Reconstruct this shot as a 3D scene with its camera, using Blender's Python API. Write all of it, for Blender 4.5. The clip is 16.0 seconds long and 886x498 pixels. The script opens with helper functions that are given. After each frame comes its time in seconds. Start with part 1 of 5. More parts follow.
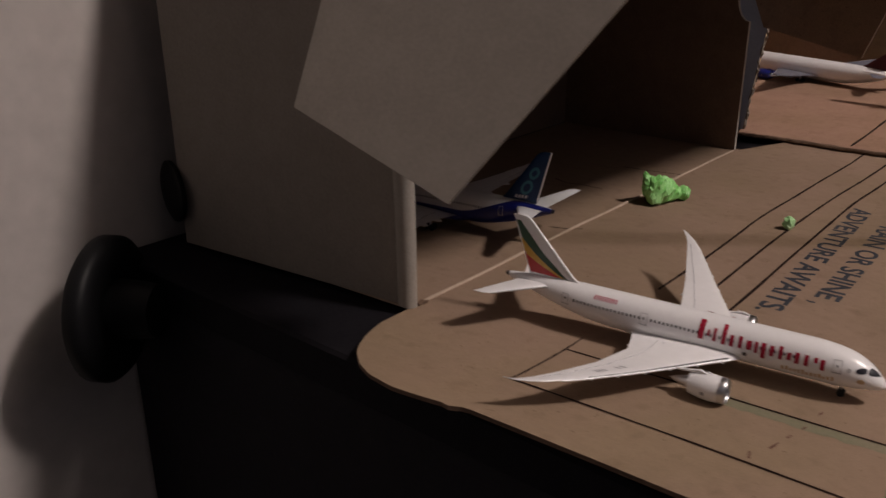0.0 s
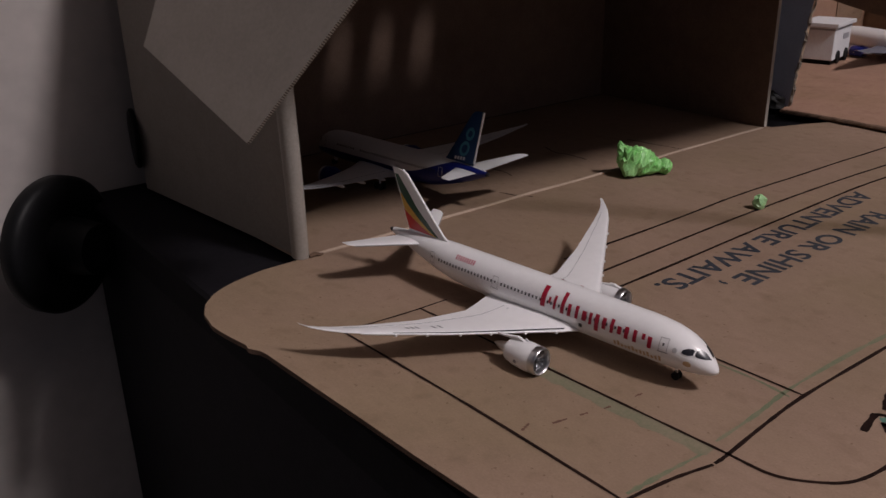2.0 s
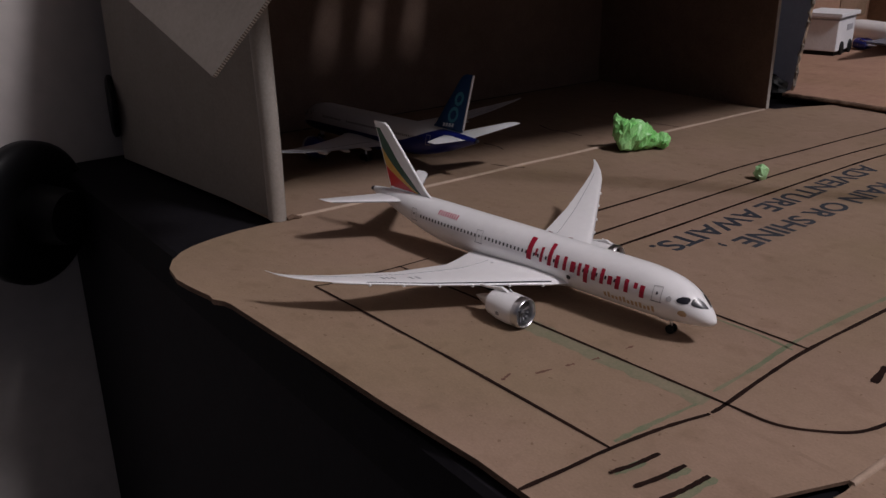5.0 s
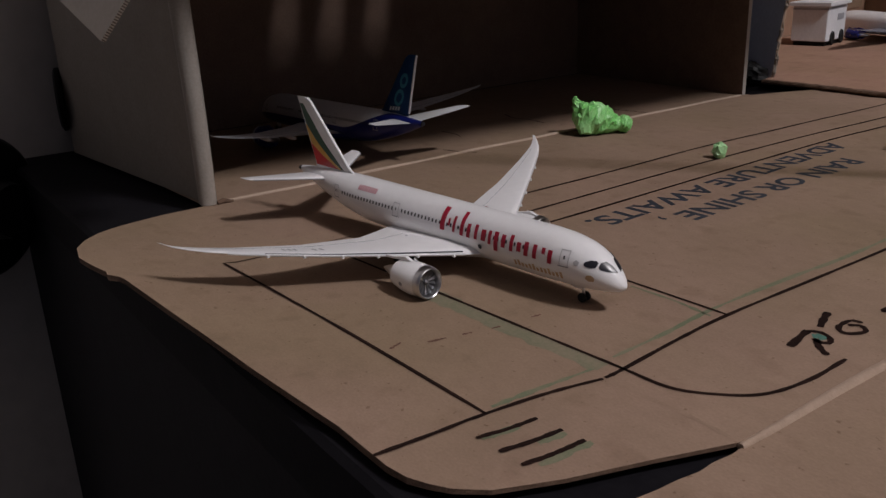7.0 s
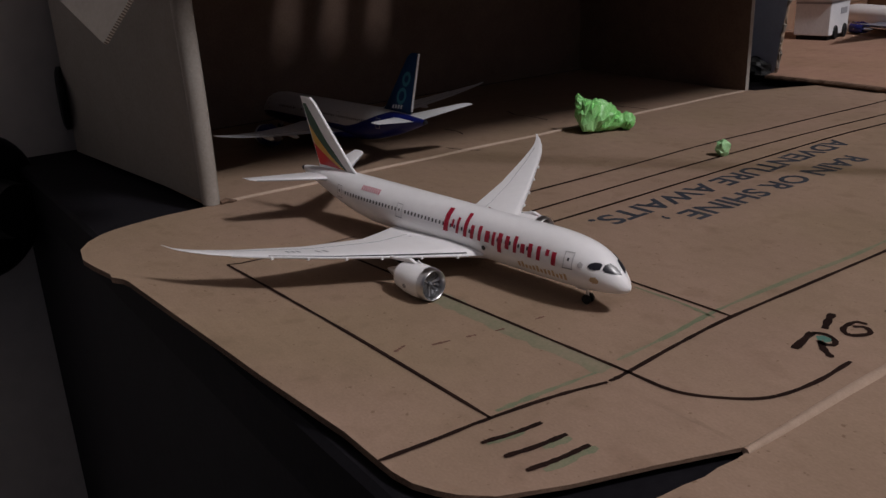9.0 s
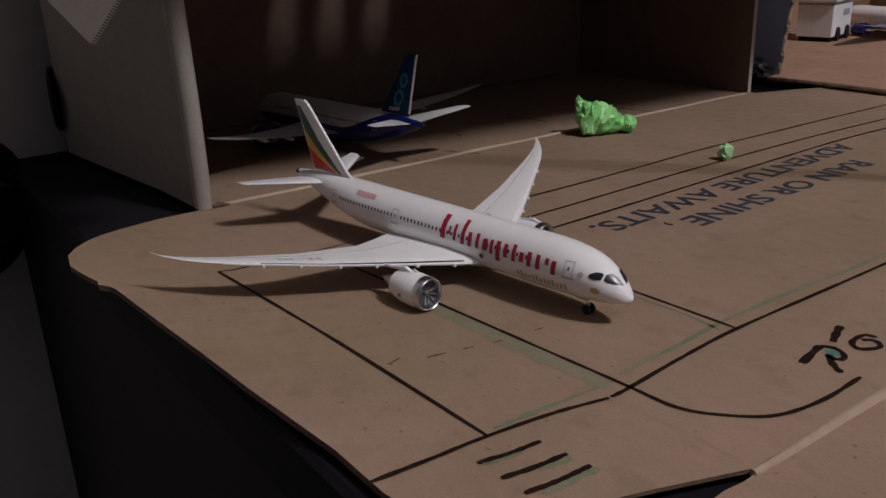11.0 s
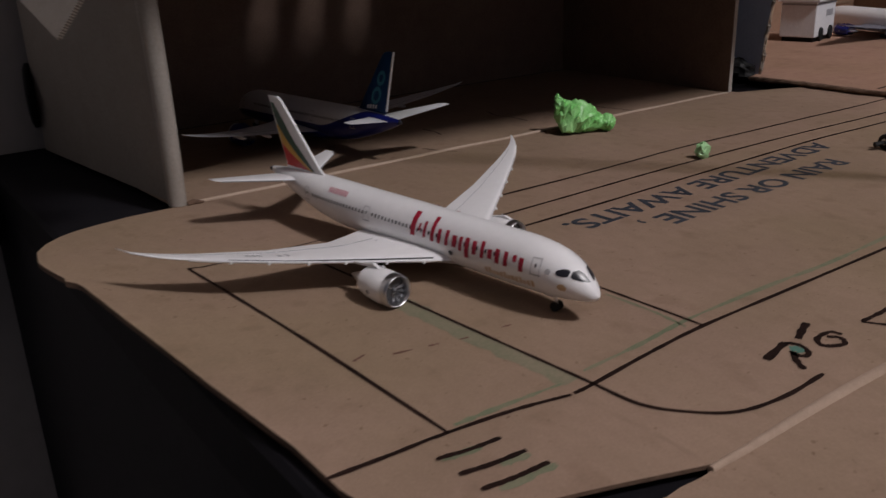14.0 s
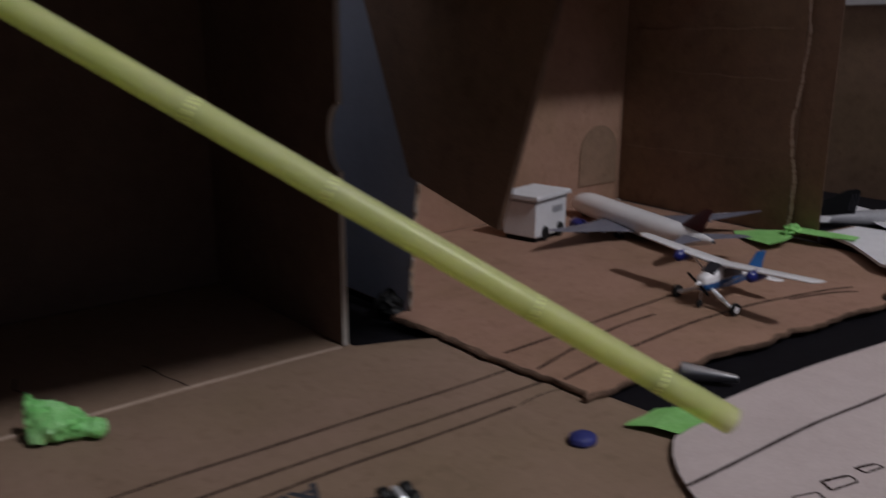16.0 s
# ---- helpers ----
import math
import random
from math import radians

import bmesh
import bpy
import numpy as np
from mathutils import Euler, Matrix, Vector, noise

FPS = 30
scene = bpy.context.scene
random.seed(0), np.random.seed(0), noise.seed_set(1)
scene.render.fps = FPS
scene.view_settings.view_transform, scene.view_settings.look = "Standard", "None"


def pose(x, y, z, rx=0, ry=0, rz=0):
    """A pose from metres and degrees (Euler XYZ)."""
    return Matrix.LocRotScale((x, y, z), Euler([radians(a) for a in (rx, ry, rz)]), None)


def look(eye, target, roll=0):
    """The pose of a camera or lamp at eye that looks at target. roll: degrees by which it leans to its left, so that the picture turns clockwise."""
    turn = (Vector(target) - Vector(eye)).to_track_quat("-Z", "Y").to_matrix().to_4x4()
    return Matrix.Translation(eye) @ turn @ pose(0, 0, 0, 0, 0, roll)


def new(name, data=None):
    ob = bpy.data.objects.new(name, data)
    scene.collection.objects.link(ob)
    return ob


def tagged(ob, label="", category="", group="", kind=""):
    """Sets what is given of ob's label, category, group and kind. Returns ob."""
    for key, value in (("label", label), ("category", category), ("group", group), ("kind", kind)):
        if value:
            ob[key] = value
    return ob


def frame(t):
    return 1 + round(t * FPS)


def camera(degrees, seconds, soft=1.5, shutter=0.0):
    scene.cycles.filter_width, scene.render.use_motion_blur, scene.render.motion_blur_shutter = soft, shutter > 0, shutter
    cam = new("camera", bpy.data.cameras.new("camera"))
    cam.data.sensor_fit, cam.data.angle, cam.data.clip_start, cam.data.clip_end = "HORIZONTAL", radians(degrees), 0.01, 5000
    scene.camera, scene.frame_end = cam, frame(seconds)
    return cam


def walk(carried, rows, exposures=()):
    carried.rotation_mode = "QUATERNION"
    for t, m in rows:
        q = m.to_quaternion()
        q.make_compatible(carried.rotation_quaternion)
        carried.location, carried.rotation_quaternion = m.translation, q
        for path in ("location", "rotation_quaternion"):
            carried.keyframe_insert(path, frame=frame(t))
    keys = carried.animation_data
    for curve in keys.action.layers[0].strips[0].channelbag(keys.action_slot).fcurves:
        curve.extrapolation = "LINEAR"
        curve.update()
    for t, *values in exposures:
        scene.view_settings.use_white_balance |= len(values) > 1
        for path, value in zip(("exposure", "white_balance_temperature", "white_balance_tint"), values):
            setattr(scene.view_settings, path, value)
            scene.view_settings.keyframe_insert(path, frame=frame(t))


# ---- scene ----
cam = camera(54.99, 16.0, soft=1.45, shutter=0.42)
PATH = [
    (0, (0.22161, -0.23766, 0.15292), (0.03908, -0.02617, 0.04358), -0.51),
    (0.5, (0.26466, -0.21284, 0.15121), (0.06733, -0.01585, 0.04050), -1.09),
    (1, (0.28312, -0.20050, 0.14845), (0.07993, -0.00790, 0.04066), -0.79),
    (1.5, (0.29524, -0.16773, 0.13734), (0.08378, 0.01334, 0.02555), -1.23),
    (2, (0.29741, -0.15156, 0.13627), (0.07533, 0.01551, 0.02329), -1.37),
    (2.5, (0.29321, -0.13777, 0.10479), (0.07514, 0.03151, -0.01264), -0.95),
    (3, (0.27950, -0.15194, 0.10831), (0.06770, 0.03215, 0.00226), 0.25),
    (5.5, (0.29619, -0.13780, 0.10924), (0.06989, 0.02730, 0.00186), -1.33),
    (6, (0.29509, -0.13204, 0.09881), (0.06802, 0.03200, -0.00856), -1.59),
    (6.5, (0.30303, -0.11669, 0.09300), (0.07447, 0.04558, -0.01392), -2.03),
    (7, (0.30848, -0.10952, 0.09030), (0.07721, 0.05296, -0.01027), -2.33),
    (7.5, (0.30803, -0.10931, 0.09081), (0.07729, 0.05216, -0.01257), -2.47),
    (8, (0.30879, -0.10740, 0.09291), (0.07867, 0.05497, -0.01044), -2.49),
    (8.5, (0.30694, -0.10492, 0.09251), (0.07677, 0.05751, -0.01064), -2.58),
    (9, (0.30753, -0.10928, 0.09248), (0.07644, 0.05206, -0.01033), -2.57),
    (11.5, (0.30161, -0.10416, 0.09240), (0.07076, 0.05738, -0.01062), -2.29),
    (12, (0.30506, -0.10864, 0.09441), (0.07337, 0.05258, -0.00722), -2.16),
    (12.5, (0.30940, -0.11153, 0.09436), (0.07763, 0.05006, -0.00648), -2.26),
    (13, (0.31370, -0.11241, 0.09539), (0.08227, 0.04995, -0.00501), -2.13),
    (13.5, (0.30958, -0.11162, 0.09356), (0.07860, 0.05023, -0.00867), -2.01),
    (14, (0.30546, -0.09948, 0.09108), (0.07637, 0.06448, -0.01204), -2.08),
    (14.2, (0.30264, -0.08515, 0.09449), (0.07535, 0.08212, -0.00729), -1.44),
    (14.4, (0.30235, -0.05789, 0.09471), (0.07494, 0.11162, -0.00301), -1.14),
    (14.5, (0.30046, -0.04469, 0.09452), (0.07341, 0.12726, 0.00028), -1.12),
    (14.8, (0.30598, -0.01833, 0.10232), (0.08042, 0.15695, 0.01069), -0.24),
    (15, (0.30039, -0.00672, 0.10997), (0.08733, 0.18396, 0.01917), 0.62),
    (15.2, (0.29999, 0.00181, 0.12659), (0.09389, 0.20190, 0.04008), 0.30),
    (15.5, (0.30464, 0.02746, 0.14562), (0.10408, 0.23434, 0.06208), 0.62),
    (15.7, (0.31932, 0.05646, 0.15996), (0.10687, 0.25408, 0.08373), -0.05),
    (15.9, (0.33027, 0.09707, 0.15685), (0.10628, 0.28275, 0.08370), 0.10),
    (16, (0.33280, 0.11596, 0.15177), (0.10933, 0.30122, 0.07606), 0.16),
]
walk(cam, [(t, look(eye, target, roll)) for t, eye, target, roll in PATH],
     exposures=((0, 0.08, 7400, 15), (0.5, 0.0, 7000, 15), (1.0, 0.0, 6900, 17), (1.5, 0.0, 6850, 17), (2.5, 0.0, 6500, 12), (3.0, 0.0, 6350, 10), (6.0, 0.0, 6500, 15), (6.5, 0.0, 6500, 12), (8.0, 0.0, 6450, 10),
                (14.5, 0.0, 6500, 11), (15.0, -0.1, 6450, 8), (15.5, -0.35, 6450, 10), (16.0, -0.53, 6150, 10)))

# The world is laid out in millimetres by the helpers below and scaled to metres when a mesh is made.
MM = 0.001

# ---- lights ----
world = bpy.data.worlds.new("room_dark")
world.use_nodes = True
scene.world = world
world.node_tree.nodes["Background"].inputs["Color"].default_value = (0.3, 0.48, 1.0, 1)
world.node_tree.nodes["Background"].inputs["Strength"].default_value = 0.009

bulb = new("ceiling_bulb", bpy.data.lights.new("ceiling_bulb", "POINT"))
bulb.data.energy, bulb.data.color, bulb.data.shadow_soft_size = 154.0, (1.0, 0.965, 0.99), 0.14
bulb.location = (1.80, 0.58, 2.17)


# ---- materials ----
def material(name, dark, light, rough=0.7, metal=0.0, scale=300.0, bump=0.1, grain=6.0, stretch=(1, 1, 1), spec=0.3,
             coat=0.0, trans=0.0, ribs=0.0, flutes=0.0, blotch=0.0):
    m = bpy.data.materials.new(name)
    m.use_nodes = True
    n, k = m.node_tree.nodes, m.node_tree.links
    p = n["Principled BSDF"]
    tex = n.new("ShaderNodeTexCoord")
    mp = n.new("ShaderNodeMapping")
    mp.inputs["Scale"].default_value = stretch
    k.new(tex.outputs["Object"], mp.inputs["Vector"])
    fine = n.new("ShaderNodeTexNoise")
    fine.inputs["Scale"].default_value, fine.inputs["Detail"].default_value = scale * grain, 4
    wide = n.new("ShaderNodeTexNoise")
    wide.inputs["Scale"].default_value, wide.inputs["Detail"].default_value = scale * 0.12, 3
    k.new(mp.outputs[0], fine.inputs["Vector"])
    k.new(tex.outputs["Object"], wide.inputs["Vector"])
    mid = n.new("ShaderNodeTexNoise")
    mid.inputs["Scale"].default_value, mid.inputs["Detail"].default_value = scale * 0.7, 5
    mid.inputs["Roughness"].default_value = 0.65
    k.new(mp.outputs[0], mid.inputs["Vector"])
    add = n.new("ShaderNodeMath")
    add.operation = "MULTIPLY_ADD"
    add.inputs[1].default_value = 0.35
    k.new(fine.outputs["Fac"], add.inputs[0])
    half = n.new("ShaderNodeMath")
    half.operation = "ADD"
    k.new(wide.outputs["Fac"], half.inputs[0])
    k.new(mid.outputs["Fac"], half.inputs[1])
    third = n.new("ShaderNodeMath")
    third.operation = "MULTIPLY"
    third.inputs[1].default_value = 0.325
    k.new(half.outputs[0], third.inputs[0])
    k.new(third.outputs[0], add.inputs[2])
    ramp = n.new("ShaderNodeValToRGB")
    ramp.color_ramp.elements[0].position, ramp.color_ramp.elements[1].position = 0.38, 0.62
    ramp.color_ramp.elements[0].color, ramp.color_ramp.elements[1].color = (*dark, 1), (*light, 1)
    if flutes:  # open corrugation seen end-on
        band = n.new("ShaderNodeTexWave")
        band.bands_direction = "DIAGONAL"
        band.inputs["Scale"].default_value, band.inputs["Distortion"].default_value = flutes, 0.8
        k.new(tex.outputs["Object"], band.inputs["Vector"])
        k.new(band.outputs["Fac"], ramp.inputs["Fac"])
    else:
        k.new(add.outputs[0], ramp.inputs["Fac"])
    colour = ramp.outputs["Color"]
    if blotch:  # uneven paper: broad olive stains, small dark fibres
        for size, detail, lo, hi, shade in ((11.0, 4, 0.4, 0.66, (0.86, 0.9, 0.8, 1)), (95.0, 3, 0.56, 0.7, (0.84, 0.82, 0.8, 1)), (520.0, 2, 0.68, 0.74, (0.62, 0.56, 0.5, 1))):
            spot = n.new("ShaderNodeTexNoise")
            spot.inputs["Scale"].default_value, spot.inputs["Detail"].default_value = size, detail
            k.new(tex.outputs["Object"], spot.inputs["Vector"])
            edge = n.new("ShaderNodeMapRange")
            edge.inputs["From Min"].default_value, edge.inputs["From Max"].default_value, edge.inputs["To Max"].default_value = lo, hi, blotch
            k.new(spot.outputs["Fac"], edge.inputs["Value"])
            mul = n.new("ShaderNodeMixRGB")
            mul.blend_type = "MULTIPLY"
            mul.inputs["Color2"].default_value = shade
            k.new(edge.outputs[0], mul.inputs["Fac"])
            k.new(colour, mul.inputs["Color1"])
            colour = mul.outputs["Color"]
    k.new(colour, p.inputs["Base Color"])
    p.inputs["Roughness"].default_value, p.inputs["Metallic"].default_value = rough, metal
    p.inputs["Specular IOR Level"].default_value, p.inputs["Coat Weight"].default_value = spec, coat
    p.inputs["Transmission Weight"].default_value = trans
    if bump:
        b = n.new("ShaderNodeBump")
        b.inputs["Strength"].default_value, b.inputs["Distance"].default_value = bump, 0.0006
        height = fine.outputs["Fac"]
        if ribs:
            wave = n.new("ShaderNodeTexWave")
            wave.inputs["Scale"].default_value, wave.inputs["Distortion"].default_value = ribs, 0.6
            k.new(tex.outputs["Object"], wave.inputs["Vector"])
            mix = n.new("ShaderNodeMath")
            mix.operation = "MULTIPLY_ADD"
            mix.inputs[1].default_value = 0.5
            k.new(wave.outputs["Fac"], mix.inputs[0])
            k.new(fine.outputs["Fac"], mix.inputs[2])
            height = mix.outputs[0]
        k.new(height, b.inputs["Height"])
        k.new(b.outputs[0], p.inputs["Normal"])
    return m


CARD = material("kraft_cardboard", (0.252, 0.17, 0.121), (0.318, 0.216, 0.156), 0.85, scale=200, bump=0.05, stretch=(1, 1.5, 1), blotch=0.85)
CARD_RED = material("reddish_cardboard", (0.295, 0.172, 0.122), (0.385, 0.232, 0.167), 0.85, scale=220, bump=0.12, stretch=(1.6, 1, 1), blotch=0.8)
CARD_WALL = material("ribbed_cardboard", (0.2, 0.128, 0.088), (0.29, 0.188, 0.13), 0.8, scale=160, bump=0.2, ribs=35, blotch=0.8)
CARD_EDGE = material("cut_cardboard_edge", (0.34, 0.23, 0.15), (0.52, 0.38, 0.27), 0.9, scale=600, bump=0.3)
# Dark torn board; also paints the shade on the sheet's cut rim.
CARD_TORN_SHADED = material("torn_and_shaded_edge", (0.085, 0.052, 0.036), (0.21, 0.13, 0.088), 0.95, scale=420, bump=0.7, stretch=(0.5, 1.4, 1.4))
CARD_PALE = material("printed_pale_cardboard", (0.222, 0.19, 0.163), (0.275, 0.238, 0.207), 0.75, scale=120, bump=0.05)
FOLD_LIT = material("lit_fold_board", (0.29, 0.258, 0.225), (0.36, 0.325, 0.29), 0.85, scale=160, bump=0.15)
PALE_EDGE = material("pale_board_edge", (0.4, 0.37, 0.33), (0.5, 0.46, 0.42), 0.85, scale=300, bump=0.2)
CARD_WORN_PALED = material("worn_lightened_fold", (0.31, 0.222, 0.165), (0.4, 0.295, 0.225), 0.9, scale=300, bump=0.2)
FAINT_BROWN = material("fold_shade_brown", (0.242, 0.164, 0.116), (0.302, 0.206, 0.148), 0.9, scale=300, bump=0.1)
FLUTED = material("fluted_cardboard_edge", (0.12, 0.09, 0.07), (0.4, 0.35, 0.3), 0.9, scale=300, bump=0.3, flutes=420)
CARD_GREY = material("blue_grey_printed_cardboard", (0.36, 0.4, 0.5), (0.43, 0.48, 0.58), 0.7, scale=120, bump=0.05)
# Kraft made darker than the other box's, to deepen the hangar's inner shade.
CARD_INNER = material("shade_toned_kraft", (0.15, 0.098, 0.074), (0.22, 0.148, 0.112), 0.85, scale=160, bump=0.2, ribs=35)
# Pale cut board, brightened for the light on the hangar-mouth edge.
CREASE = material("brightened_cut_edge", (0.4, 0.3, 0.23), (0.52, 0.4, 0.32), 0.9, scale=300, bump=0.2)
PINK_WHITE = material("pinkish_white_card", (0.52, 0.44, 0.42), (0.6, 0.52, 0.5), 0.75, scale=140, bump=0.06)
PAPER = material("white_paper", (0.62, 0.62, 0.64), (0.74, 0.74, 0.76), 0.8, scale=120, bump=0.05)
DESK = material("black_desk_laminate", (0.0075, 0.0068, 0.0086), (0.0125, 0.0115, 0.014), 0.7, scale=90, bump=0.08, spec=0.06)
# Desk black lifted for the side that the lamp misses.
DESK_SIDE = material("lifted_black_laminate", (0.0125, 0.0115, 0.0142), (0.0185, 0.017, 0.0205), 0.75, scale=90, bump=0.08, spec=0.1)
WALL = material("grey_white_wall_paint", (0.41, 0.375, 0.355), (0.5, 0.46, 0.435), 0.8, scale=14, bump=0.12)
# Dark copy of the wall paint that limits and cools the bounced light.
DARK_WALL = material("low_bounce_wall", (0.05, 0.054, 0.068), (0.07, 0.075, 0.09), 0.9, scale=10, bump=0.1)
# Ceiling tone chosen for the soft light it bounces down.
CEILING = material("bounce_ceiling_beige", (0.24, 0.215, 0.2), (0.29, 0.26, 0.245), 0.9, scale=10, bump=0.1)
FLOOR = material("dark_carpet", (0.02, 0.018, 0.017), (0.045, 0.04, 0.036), 0.95, scale=60, bump=0.5)
INK = material("black_marker_ink", (0.01, 0.0055, 0.005), (0.026, 0.013, 0.01), 0.9, scale=500, bump=0.0, spec=0.08)
PRINT = material("dark_printed_ink", (0.022, 0.026, 0.034), (0.05, 0.056, 0.07), 0.8, scale=900, bump=0.0)
FAINT = material("faint_green_smear", (0.165, 0.165, 0.102), (0.245, 0.2, 0.138), 0.85, scale=160, bump=0.0)
TEAL_INK = material("teal_felt_pen", (0.05, 0.16, 0.12), (0.1, 0.2, 0.16), 0.8, scale=600, bump=0.0)
PALE_GREEN = material("pale_green_smear", (0.125, 0.155, 0.09), (0.22, 0.2, 0.13), 0.85, scale=420, bump=0.0)
RED_INK = material("faint_red_brown_ink", (0.085, 0.04, 0.03), (0.18, 0.09, 0.06), 0.8, scale=900, bump=0.0)
AIR_WHITE = material("glossy_white_enamel", (0.84, 0.83, 0.84), (0.9, 0.89, 0.9), 0.28, scale=60, bump=0.0, spec=0.5, coat=0.3)
WING_GREY = material("pale_grey_enamel", (0.66, 0.66, 0.68), (0.74, 0.74, 0.76), 0.35, scale=60, bump=0.0, spec=0.5)
AIR_RED = material("red_lettering", (0.35, 0.008, 0.03), (0.42, 0.012, 0.045), 0.4, scale=90, bump=0.0)
FADED_RED = material("faded_red_print", (0.5, 0.16, 0.2), (0.6, 0.24, 0.28), 0.45, scale=90, bump=0.0)
AIR_GOLD = material("faded_gold_print", (0.5, 0.34, 0.2), (0.62, 0.45, 0.28), 0.5, scale=90, bump=0.0)
FIN_GREEN = material("dark_green_enamel", (0.015, 0.06, 0.035), (0.025, 0.085, 0.05), 0.3, scale=90, bump=0.0, spec=0.5)
FIN_YELLOW = material("amber_enamel", (0.55, 0.28, 0.04), (0.68, 0.4, 0.08), 0.3, scale=90, bump=0.0, spec=0.5)
FIN_RED = material("red_enamel", (0.45, 0.012, 0.015), (0.52, 0.02, 0.02), 0.3, scale=90, bump=0.0, spec=0.5)
# Wing colour darkened to stand for the shade on the wings.
WING_SHADE = material("shaded_wing_blue_grey", (0.13, 0.13, 0.17), (0.19, 0.19, 0.23), 0.45, scale=60, bump=0.0)
NAVY = material("navy_enamel", (0.008, 0.013, 0.14), (0.012, 0.022, 0.2), 0.3, scale=60, bump=0.0, spec=0.5, coat=0.3)
FIN_BLUE = material("deep_blue_enamel", (0.006, 0.03, 0.1), (0.01, 0.05, 0.15), 0.3, scale=60, bump=0.0, spec=0.5)
TEAL = material("teal_enamel", (0.05, 0.2, 0.27), (0.08, 0.28, 0.35), 0.35, scale=60, bump=0.0)
MAROON = material("maroon_enamel", (0.06, 0.006, 0.01), (0.09, 0.01, 0.015), 0.3, scale=60, bump=0.0)
SKY_BLUE = material("bright_blue_enamel", (0.02, 0.1, 0.3), (0.03, 0.14, 0.38), 0.3, scale=60, bump=0.0)
GLASS_DARK = material("dark_cockpit_glass", (0.012, 0.012, 0.018), (0.024, 0.024, 0.032), 0.3, scale=90, bump=0.0, spec=0.6)
FAINT_SEAM = material("faint_door_line", (0.44, 0.43, 0.44), (0.52, 0.51, 0.52), 0.4, scale=90, bump=0.0)
SEAM = material("grey_panel_line", (0.28, 0.28, 0.3), (0.36, 0.36, 0.38), 0.5, scale=90, bump=0.0)
STEEL = material("bright_metal", (0.58, 0.58, 0.6), (0.74, 0.74, 0.76), 0.3, metal=1.0, scale=300, bump=0.03)
FAN = material("dark_engine_fan", (0.1, 0.1, 0.105), (0.22, 0.22, 0.23), 0.42, metal=0.7, scale=500, bump=0.0)
BRUSHED = material("pale_brushed_metal", (0.78, 0.78, 0.8), (0.9, 0.9, 0.92), 0.42, metal=0.55, scale=300, bump=0.03)
TYRE = material("black_rubber", (0.008, 0.008, 0.008), (0.018, 0.018, 0.018), 0.55, scale=400, bump=0.1)
BLACK_PLASTIC = material("black_plastic", (0.004, 0.004, 0.0045), (0.007, 0.007, 0.008), 0.5, scale=200, bump=0.05, spec=0.15)
LIME = material("lime_green_plastic_wrap", (0.16, 0.58, 0.12), (0.46, 0.86, 0.38), 0.3, scale=260, bump=0.25, spec=0.5)
LIME_PALE = material("pale_green_plastic_wrap", (0.3, 0.6, 0.26), (0.48, 0.76, 0.42), 0.35, scale=300, bump=0.3, spec=0.5)
TAPE = material("green_masking_tape", (0.2, 0.52, 0.12), (0.34, 0.68, 0.24), 0.6, scale=500, bump=0.15)
NEON_GLINT = material("straw_glint_yellow", (0.7, 0.77, 0.3), (0.84, 0.89, 0.46), 0.4, scale=120, bump=0.0, spec=0.4)
NEON = material("neon_yellow_plastic", (0.86, 0.93, 0.42), (0.95, 0.98, 0.62), 0.35, scale=90, bump=0.0, spec=0.5, trans=0.2)
tree = NEON.node_tree
clear, blend = tree.nodes.new("ShaderNodeBsdfTransparent"), tree.nodes.new("ShaderNodeMixShader")
clear.inputs["Color"].default_value, blend.inputs["Fac"].default_value = (0.98, 1.0, 0.74, 1), 0.6
out = next(n for n in tree.nodes if n.type == "OUTPUT_MATERIAL")
tree.links.new(out.inputs["Surface"].links[0].from_socket, blend.inputs[1])
tree.links.new(clear.outputs[0], blend.inputs[2])
tree.links.new(blend.outputs[0], out.inputs["Surface"])
BLUE_PUTTY = material("blue_putty", (0.03, 0.035, 0.16), (0.05, 0.06, 0.24), 0.5, scale=300, bump=0.2)


# ---- builders ----
def mesh_of(name, verts, faces, mats, smooth=False, index=None):
    me = bpy.data.meshes.new(name)
    me.from_pydata([(v[0] * MM, v[1] * MM, v[2] * MM) for v in verts], [], faces)
    for m in mats:
        me.materials.append(m)
    bm = bmesh.new()
    bm.from_mesh(me)
    bmesh.ops.recalc_face_normals(bm, faces=bm.faces)
    bm.to_mesh(me)
    bm.free()
    if smooth:
        me.shade_smooth()
        me.set_sharp_from_angle(angle=1.0)
    if index is not None:
        me.polygons.foreach_set("material_index", index)
    me.update()
    return me


def part(name, geo, mat, parent, label="", smooth=False, at=None, index=None):
    """A mesh object under its thing. geo: (verts, faces) in millimetres."""
    mats = mat if isinstance(mat, (list, tuple)) else [mat]
    ob = new(name, mesh_of(name, geo[0], geo[1], mats, smooth, index))
    ob.parent = parent
    if at is not None:
        ob.matrix_basis = at
    if label:
        ob["label"] = label
    return ob


def thing(name, label, category, at=None, group="", kind=""):
    ob = new(name)
    ob.empty_display_size = 0.01
    if at is not None:
        ob.matrix_basis = at
    return tagged(ob, label, category, group, kind)


def solo(name, geo, mat, label, category, smooth=False, at=None, group="", kind=""):
    ob = part(name, geo, mat, None, smooth=smooth, at=at)
    return tagged(ob, label, category, group, kind)


def mmpose(x, y, z, rx=0, ry=0, rz=0):
    return pose(x * MM, y * MM, z * MM, rx, ry, rz)


def join(*geos):
    verts, faces = [], []
    for v, f in geos:
        n = len(verts)
        verts += list(v)
        faces += [tuple(i + n for i in q) for q in f]
    return verts, faces


